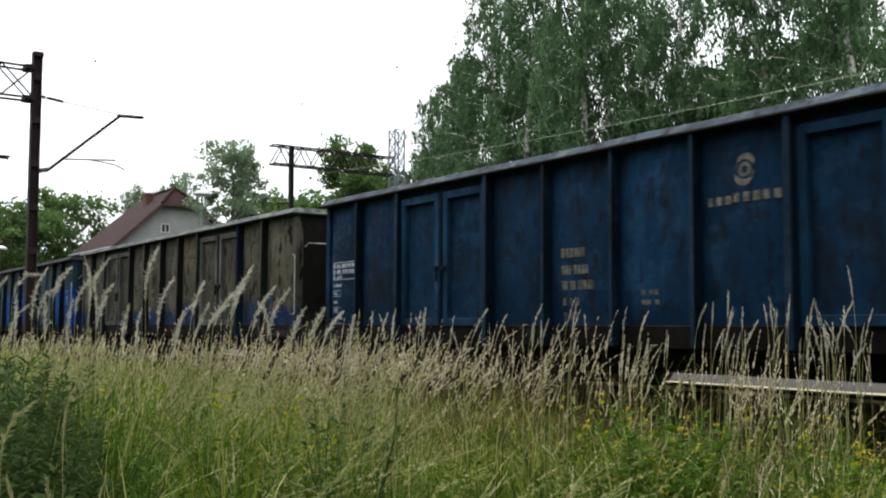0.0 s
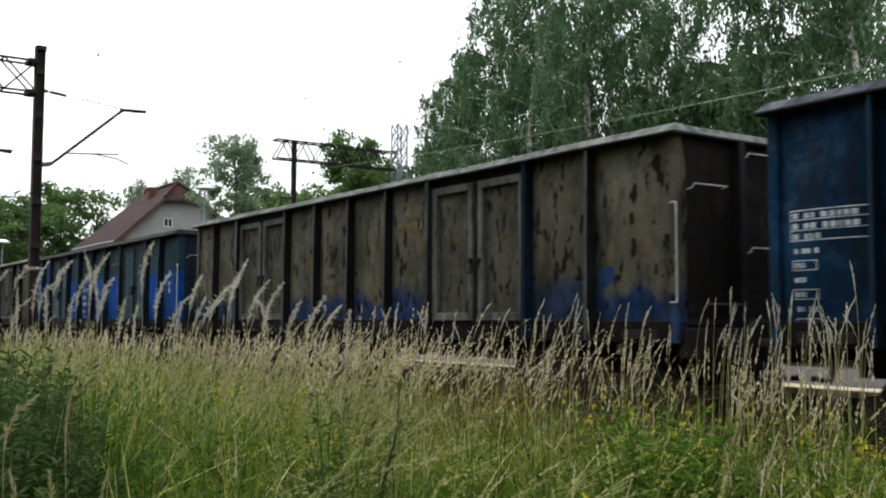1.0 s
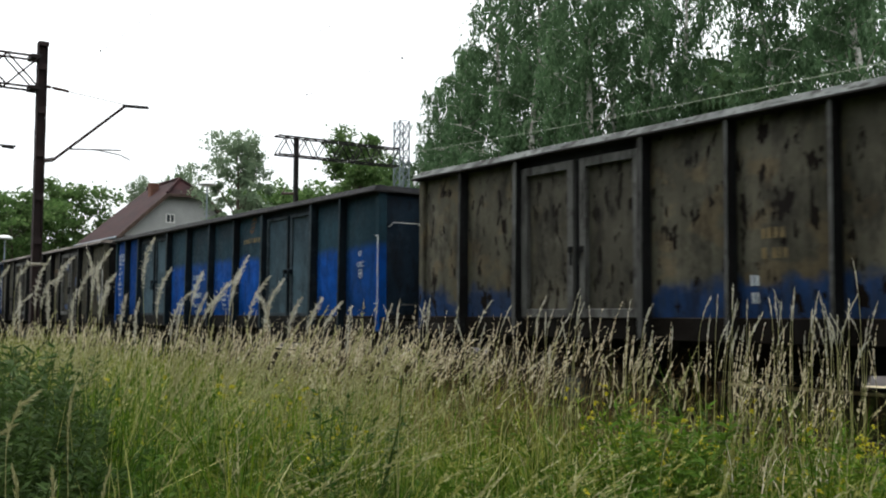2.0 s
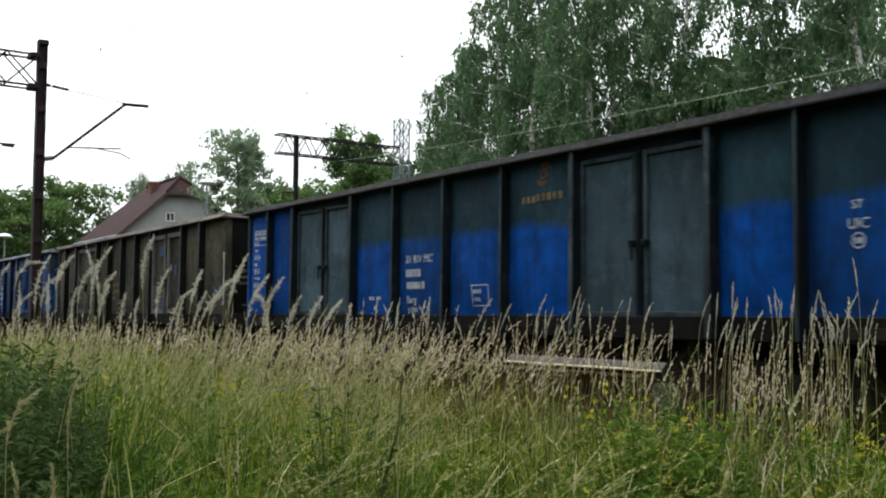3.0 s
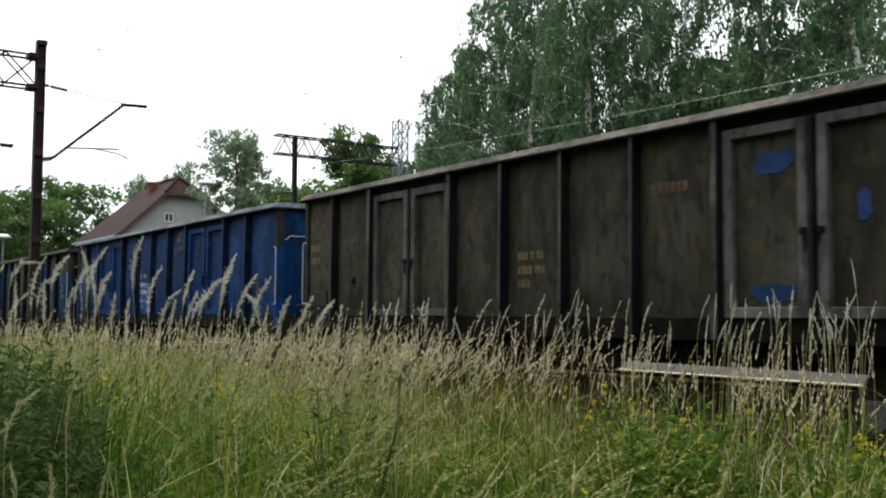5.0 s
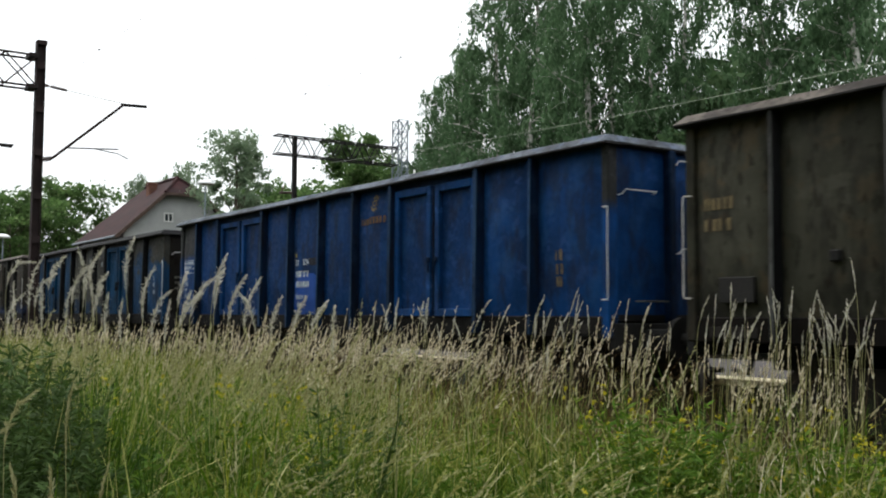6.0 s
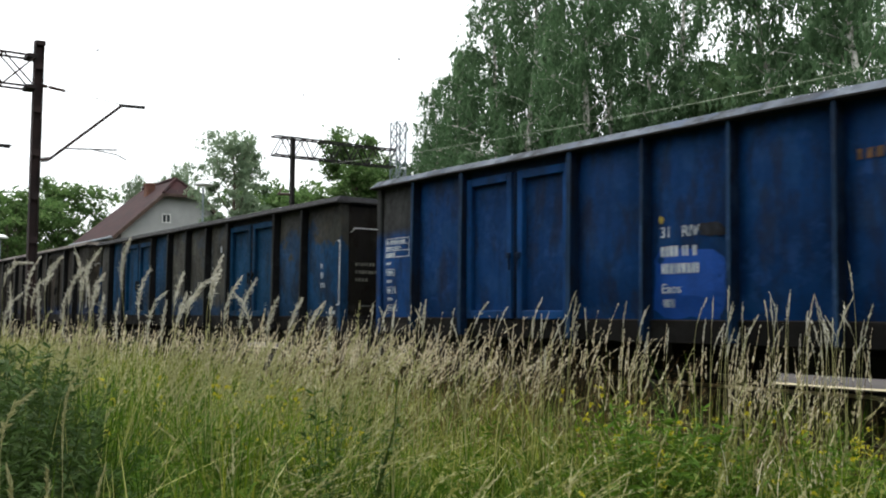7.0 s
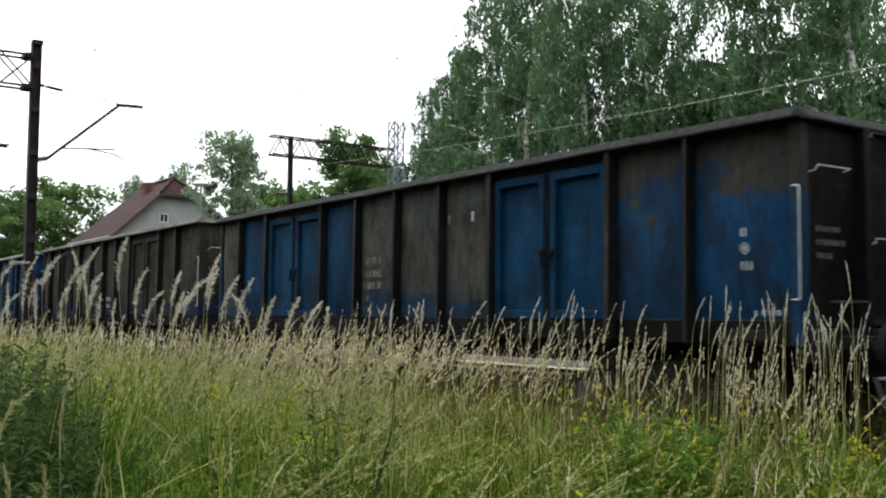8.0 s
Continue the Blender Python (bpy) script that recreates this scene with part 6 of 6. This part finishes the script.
def tall_stalk(turn, dist, top, bend, seed, coat=None):
    """A tall stem whose feathery head nods to one side."""
    rng = np.random.default_rng(300 + seed)
    ob = thing("tall_grass_stalk", "tall stalk with nodding pale seed head", "grass stalk", "tall grass stalks")
    n = 18
    s = np.linspace(0, 1, n + 1)
    left = turn < 30
    bend = rng.uniform(5, 80) if left and rng.random() < 0.75 else bend * rng.uniform(0.45, 1.15)
    lean = np.radians(rng.uniform(-7, 2) if turn < 20 else rng.uniform(-2, 8))
    bow = 0.85 if turn < 20 else 0.78
    th = lean * s + np.radians(bend) * np.clip((s - bow) / (1 - bow), 0, 1) ** 1.3
    th = (th[1:] + th[:-1]) / 2
    out = np.concatenate([[0], np.cumsum(np.sin(th))]) / n
    up = np.concatenate([[0], np.cumsum(np.cos(th))]) / n
    k = top / up.max()
    way = 0.97 + rng.normal(0, 1.2)
    mid = np.column_stack([out * k * np.cos(way), out * k * np.sin(way), up * k])
    bm = bmesh.new()
    tube(bm, [tuple(q) for q in mid], [0.0032 - 0.0022 * float(v) for v in s], 4)
    part("stem", bm, GRASS_PALE, ob)
    # the head: tufts of spikelets along the top, shorter towards its ends
    head, m = (rng.uniform(0.14, 0.23), 270) if left else (rng.uniform(0.10, 0.16), 90)
    u = rng.random(m)
    at = (1 - head * u) * n
    i0 = np.clip(at.astype(int), 0, n - 1)
    c = mid[i0] * (1 - (at - i0))[:, None] + mid[i0 + 1] * (at - i0)[:, None]
    d = mid[i0 + 1] - mid[i0]
    d /= np.linalg.norm(d, axis=1)[:, None]
    full = np.sin(np.pi * np.clip(u * 0.9 + 0.12, 0, 1)) ** 0.7
    d = d + rng.normal(0, 0.16 if coat else 0.42 if left else 0.26, (m, 3)) * full[:, None] + np.array([0, 0, -0.42 if left else -0.12]) * (bend > 30)
    d /= np.linalg.norm(d, axis=1)[:, None]
    size = (0.022 if coat else 0.027 if left else 0.020) * rng.uniform(0.6, 1.25, m) * (0.55 + 0.6 * full)
    c = c + d * (size * 0.55)[:, None]
    ac = np.cross(d, rand_dirs(rng, m))
    ac /= np.linalg.norm(ac, axis=1)[:, None] + 1e-6
    v, q = chips(c, d, ac, size, size * (0.13 if left else 0.18))
    new("seed_head", from_arrays("seed_head", v, q, coat or GRASS_PLUME)).parent = ob
    # two narrow leaves
    for p in (mid[[5]], mid[[8]]):
        v, q, _m = ribbons(p, rng.uniform(0, 2 * np.pi, 1), rng.uniform(0.25, 0.42, 1), rng.uniform(0.5, 1.1, 1), rng.uniform(0.006, 0.009, 1), 4)
        new("blade", from_arrays("blade", v, q, GRASS_GREEN)).parent = ob
    a = radians(turn)
    ob.location = (-dist * math.cos(a) - mid[-1, 0] * 0.8, dist * math.sin(a) - mid[-1, 1] * 0.8, 0)
    if coat is None:
        TALL.append((ob, turn))


def herbs():
    """Small leaves of herbs that grow in patches among the grass."""
    rng = np.random.default_rng(91)
    c = scatter(rng, 280, -10, 0.5, 0.8, 5.2, lambda p: (away(p) > 2.5) & (p[:, 1] > -p[:, 0] * 0.12) & (tall_wave(p) > 0.35))
    per = 55
    p = np.repeat(c, per, 0)
    p[:, :2] += rng.normal(0, 0.13, (len(p), 2))
    top = np.repeat(rng.uniform(0.55, 0.92, len(c)), per)
    p[:, 2] = top * (1 - 0.6 * rng.random(len(p)) ** 1.6)
    along = rand_dirs(rng, len(p))
    along[:, 2] = np.abs(along[:, 2]) * 0.6
    along /= np.linalg.norm(along, axis=1)[:, None]
    across = np.cross(along, rand_dirs(rng, len(p)))
    across /= np.linalg.norm(across, axis=1)[:, None] + 1e-6
    size = rng.uniform(0.025, 0.065, len(p))
    v, q = chips(p, along, across, size * 1.3, size * 0.32)
    ob = new("meadow_herbs", from_arrays("meadow_herbs", v, q, HERB_LEAF))
    tagged(ob, "small green herb leaves in patches among grass", "herbs", kind="stuff")


def leaning_stems():
    tips = []
    for turn, dist, top in ((11.0, 3.3, 0.95), (11.3, 2.9, 0.8), (12.2, 2.8, 0.82), (13.2, 3.0, 0.84), (15.2, 2.9, 0.78), (16.6, 3.0, 0.84), (19.0, 2.9, 0.74), (21.4, 3.0, 0.82), (11.3, 3.6, 1.12), (12.6, 3.4, 1.10), (13.4, 3.7, 1.12), (11.9, 3.2, 0.98), (14.6, 3.2, 0.95), (15.8, 3.3, 0.96), (17.6, 3.2, 0.92), (20.0, 3.3, 0.94), (32.4, 4.2, 1.08), (33.6, 4.0, 1.02),
                            (38.2, 4.6, 1.1), (45.5, 4.2, 1.0), (50.6, 4.4, 1.05), (52.8, 4.0, 0.98), (56.6, 3.8, 0.95), (57.7, 4.3, 1.02), (55.3, 4.8, 1.1), (25.2, 4.4, 1.08)):
        a = radians(turn)
        tips.append((-dist * math.cos(a), dist * math.sin(a), top))
    tips = np.array(tips)
    stalks("leaning_grass_stems", "pale flowering grass stems leaning over the meadow", tips * np.array([1, 1, 0]), tips[:, 2], GRASS_PALE, 67, 0.26, 80, 0.0028, (0.2, 0.6), 0.9, 0.021, 1, 0.24, 2.4, GRASS_STRAW)


def weed(seed, tall, leaf, mat, flowers=0, name="leafy_weed", label="", category="weed", branches=7, leaf_count=16, group="weeds in the meadow"):
    """A leafy weed with upright stems and narrow leaves, some with yellow flower heads."""
    rng, nr = random.Random(seed), np.random.default_rng(seed)
    t = thing(name, label, category, group)
    bm = bmesh.new()
    lines = []
    for i in range(branches):
        a = i * 2.4 + rng.uniform(-0.4, 0.4)
        line = branch_line(rng, (0.05 * math.cos(a), 0.05 * math.sin(a), -0.03), (math.cos(a) * rng.uniform(0.1, 0.4), math.sin(a) * rng.uniform(0.1, 0.4), 1), tall * rng.uniform(0.7, 1.05), 0.03, 6)
        tube(bm, line, [0.006, 0.006, 0.005, 0.005, 0.004, 0.003, 0.002], 4, False)
        lines.append(line)
    tagged(part("stalk", bm, mat, t), kind="stuff")
    cs, al = [], []
    for line in lines:
        for k in range(leaf_count * 3):
            f = rng.uniform(0.25, 1.0) * 5.99
            c = line[int(f)].lerp(line[int(f) + 1], f % 1)
            a = rng.uniform(0, 6.28)
            d = Vector((math.cos(a), math.sin(a), rng.uniform(-0.1, 0.8))).normalized()
            cs.append(c + d * leaf * 0.45)
            al.append(d)
    c, al = np.array([tuple(v) for v in cs]), np.array([tuple(v) for v in al])
    across = np.cross(al, np.array([0, 0, 1.0]) + 0.5 * nr.normal(size=al.shape))
    across /= np.linalg.norm(across, axis=1)[:, None] + 1e-6
    size = nr.uniform(0.6, 1.2, len(c)) * leaf
    v, q = chips(c, al, across, size, size * 0.2)
    ob = new("leaves", from_arrays("leaves", v, q, mat))
    ob.parent = t
    if flowers:
        cs = []
        for line in lines:
            for _ in range(flowers):
                cs.append(line[-1] + Vector((rng.gauss(0, 0.045), rng.gauss(0, 0.045), rng.uniform(-0.07, 0.05))))
        c = np.array([tuple(v) for v in cs])
        c = np.repeat(c, 5, 0) + nr.normal(0, 0.006, (len(c) * 5, 3))
        al = rand_dirs(nr, len(c))
        ac = np.cross(al, rand_dirs(nr, len(c)))
        ac /= np.linalg.norm(ac, axis=1)[:, None] + 1e-6
        v, q = chips(c, al, ac, np.full(len(c), 0.018), np.full(len(c), 0.013))
        ob = new("blossom", from_arrays("blossom", v, q, FLOWER))
        ob.parent = t
        tagged(ob, "small yellow flower heads", kind="stuff")
    return t


def near(turn, dist, rz=0.0, size=1.0):
    return at_angle(turn, dist, rz, size)


def weeds():
    rng = random.Random(71)
    # dark shrubby weeds
    w = weed(72, 1.12, 0.06, SHRUB_LEAF, 0, "dark_weed", "dark green shrubby weed with narrow leaves", "weed", 24, 55)
    w.matrix_world = near(11.4, 4.9)
    for a, d, s in ((11.2, 4.5, 1.0), (10.4, 4.9, 1.06), (13.4, 5.2, 0.95), (12.2, 4.3, 0.9), (10.9, 4.0, 0.85), (9.8, 4.4, 1.0), (11.6, 5.4, 1.0), (12.9, 4.6, 0.9), (13.9, 5.6, 0.9), (10.2, 5.8, 1.05), (11.4, 6.0, 1.08), (12.6, 5.9, 1.05), (10.8, 5.2, 1.0), (10.4, 3.7, 0.8)):
        copy_thing(w, near(a - 1.2, d, rng.uniform(0, 360), 1.14 * s))
    # a slender dark weed standing alone
    w = weed(75, 1.25, 0.06, SHRUB_LEAF, 0, "slender_weed", "slender dark upright weed among pale grass", "weed", 5, 24)
    w.matrix_world = near(28.3, 4.7, 0, 1.08)
    copy_thing(w, near(28.0, 4.9, 120, 0.85))
    copy_thing(w, near(48.0, 5.6, 200, 0.9))
    # fresh green weeds
    w = weed(73, 0.9, 0.075, WEED_LEAF, 0, "leafy_weed", "fresh green leafy weed in the meadow", "weed", 9, 26)
    w.matrix_world = near(16.2, 5.0)
    for a, d, s in ((17.4, 5.2, 0.95), (15.6, 4.8, 0.95), (42, 4.4, 0.85), (46.2, 5.4, 1.2), (47.4, 5.2, 1.2), (48.6, 5.5, 1.22), (50.4, 5.2, 1.0), (44.5, 4.6, 0.9), (52.5, 4.6, 0.88), (56.6, 5.4, 1.08), (57.9, 5.2, 1.08),
                    (40.2, 4.0, 0.8), (37.5, 3.8, 0.8), (33.6, 3.7, 0.78), (49.0, 4.0, 0.84), (54.5, 3.9, 0.82), (24.0, 4.4, 0.88), (21.0, 4.9, 0.9), (58.8, 4.6, 0.95), (45.4, 5.0, 0.95), (51.4, 5.6, 1.0)):
        copy_thing(w, near(a, d, rng.uniform(0, 360), s))
    # yellow flowering weeds
    w = weed(74, 0.95, 0.06, YELLOW_LEAF, 3, "flowering_weed", "green weed with small yellow flower heads", "flower", 6, 14)
    w.matrix_world = near(43.2, 3.6, 0, 0.88)
    for a, d, s in ((45.2, 5.4, 1.22), (46.2, 5.5, 1.34), (46.9, 5.4, 1.36), (47.9, 5.3, 1.30), (49.3, 5.4, 1.22), (55.4, 5.1, 1.16), (56.4, 5.3, 1.2), (57.1, 5.0, 1.18), (58.4, 5.2, 1.2), (27.3, 6.2, 1.3), (26.6, 6.5, 1.35), (26.0, 6.1, 1.3), (25.3, 6.4, 1.3), (24.2, 6.4, 1.32), (23.4, 6.6, 1.35), (17.0, 6.6, 1.3), (17.8, 6.4, 1.3), (47.2, 5.7, 1.3), (48.8, 5.8, 1.24), (50.0, 5.7, 1.14), (56.6, 5.5, 1.16), (57.8, 5.6, 1.2), (21.0, 7.4, 1.02), (22.4, 7.0, 1.0), (40.4, 3.5, 0.8)):
        copy_thing(w, near(a, d, rng.uniform(0, 360), s))


green_grass()
dry_belt()
leaning_stems()
herbs()
weeds()


# ---------------------------------------------------------------- pieces
sleepers(TRACK)
platform_slabs(PLATFORM)


# ---------------------------------------------------------------- what moves
def front(t):
    """How far the first wagon's front has come."""
    u = t - 4.0
    return 32.048 + 8.212 * u - 0.0057 * u * u + 0.0018 * u ** 3


def motions():
    times = [0.5 * i for i in range(17)]
    for k, w in enumerate(TRAIN):
        walk(w, [(t, pose(front(t) - PITCH * k - HALF, TRACK_Y, RAIL)) for t in times])
    # the tall stalks bend slowly to one side
    for i, (ob, a) in enumerate(TALL):
        if a > 30:
            continue
        x, y, z = ob.location
        k = (0.75 + 0.5 * random.Random(i).random()) * (0.35 if a < 17 else 1.0)
        axis = Vector((-0.825, 0.565, 0))
        walk(ob, [(t, Matrix.Translation((x, y, z)) @ Matrix.Rotation(radians(b * k), 4, axis)) for t, b in
                  ((0.0, 0.0), (1.0, -1.4), (2.2, -1.6), (3.5, -1.9), (4.5, -2.7), (6.0, -5.0), (7.0, -5.3), (8.0, -5.5))])
    steps = [i / 15 for i in range(121)]
    for ob, where in WHEELS:
        walk(ob, [(t, Matrix.Translation(where) @ pose(0, 0, 0, 0, math.degrees((front(t) - front(0)) / 0.46), 0)) for t in steps])


motions()
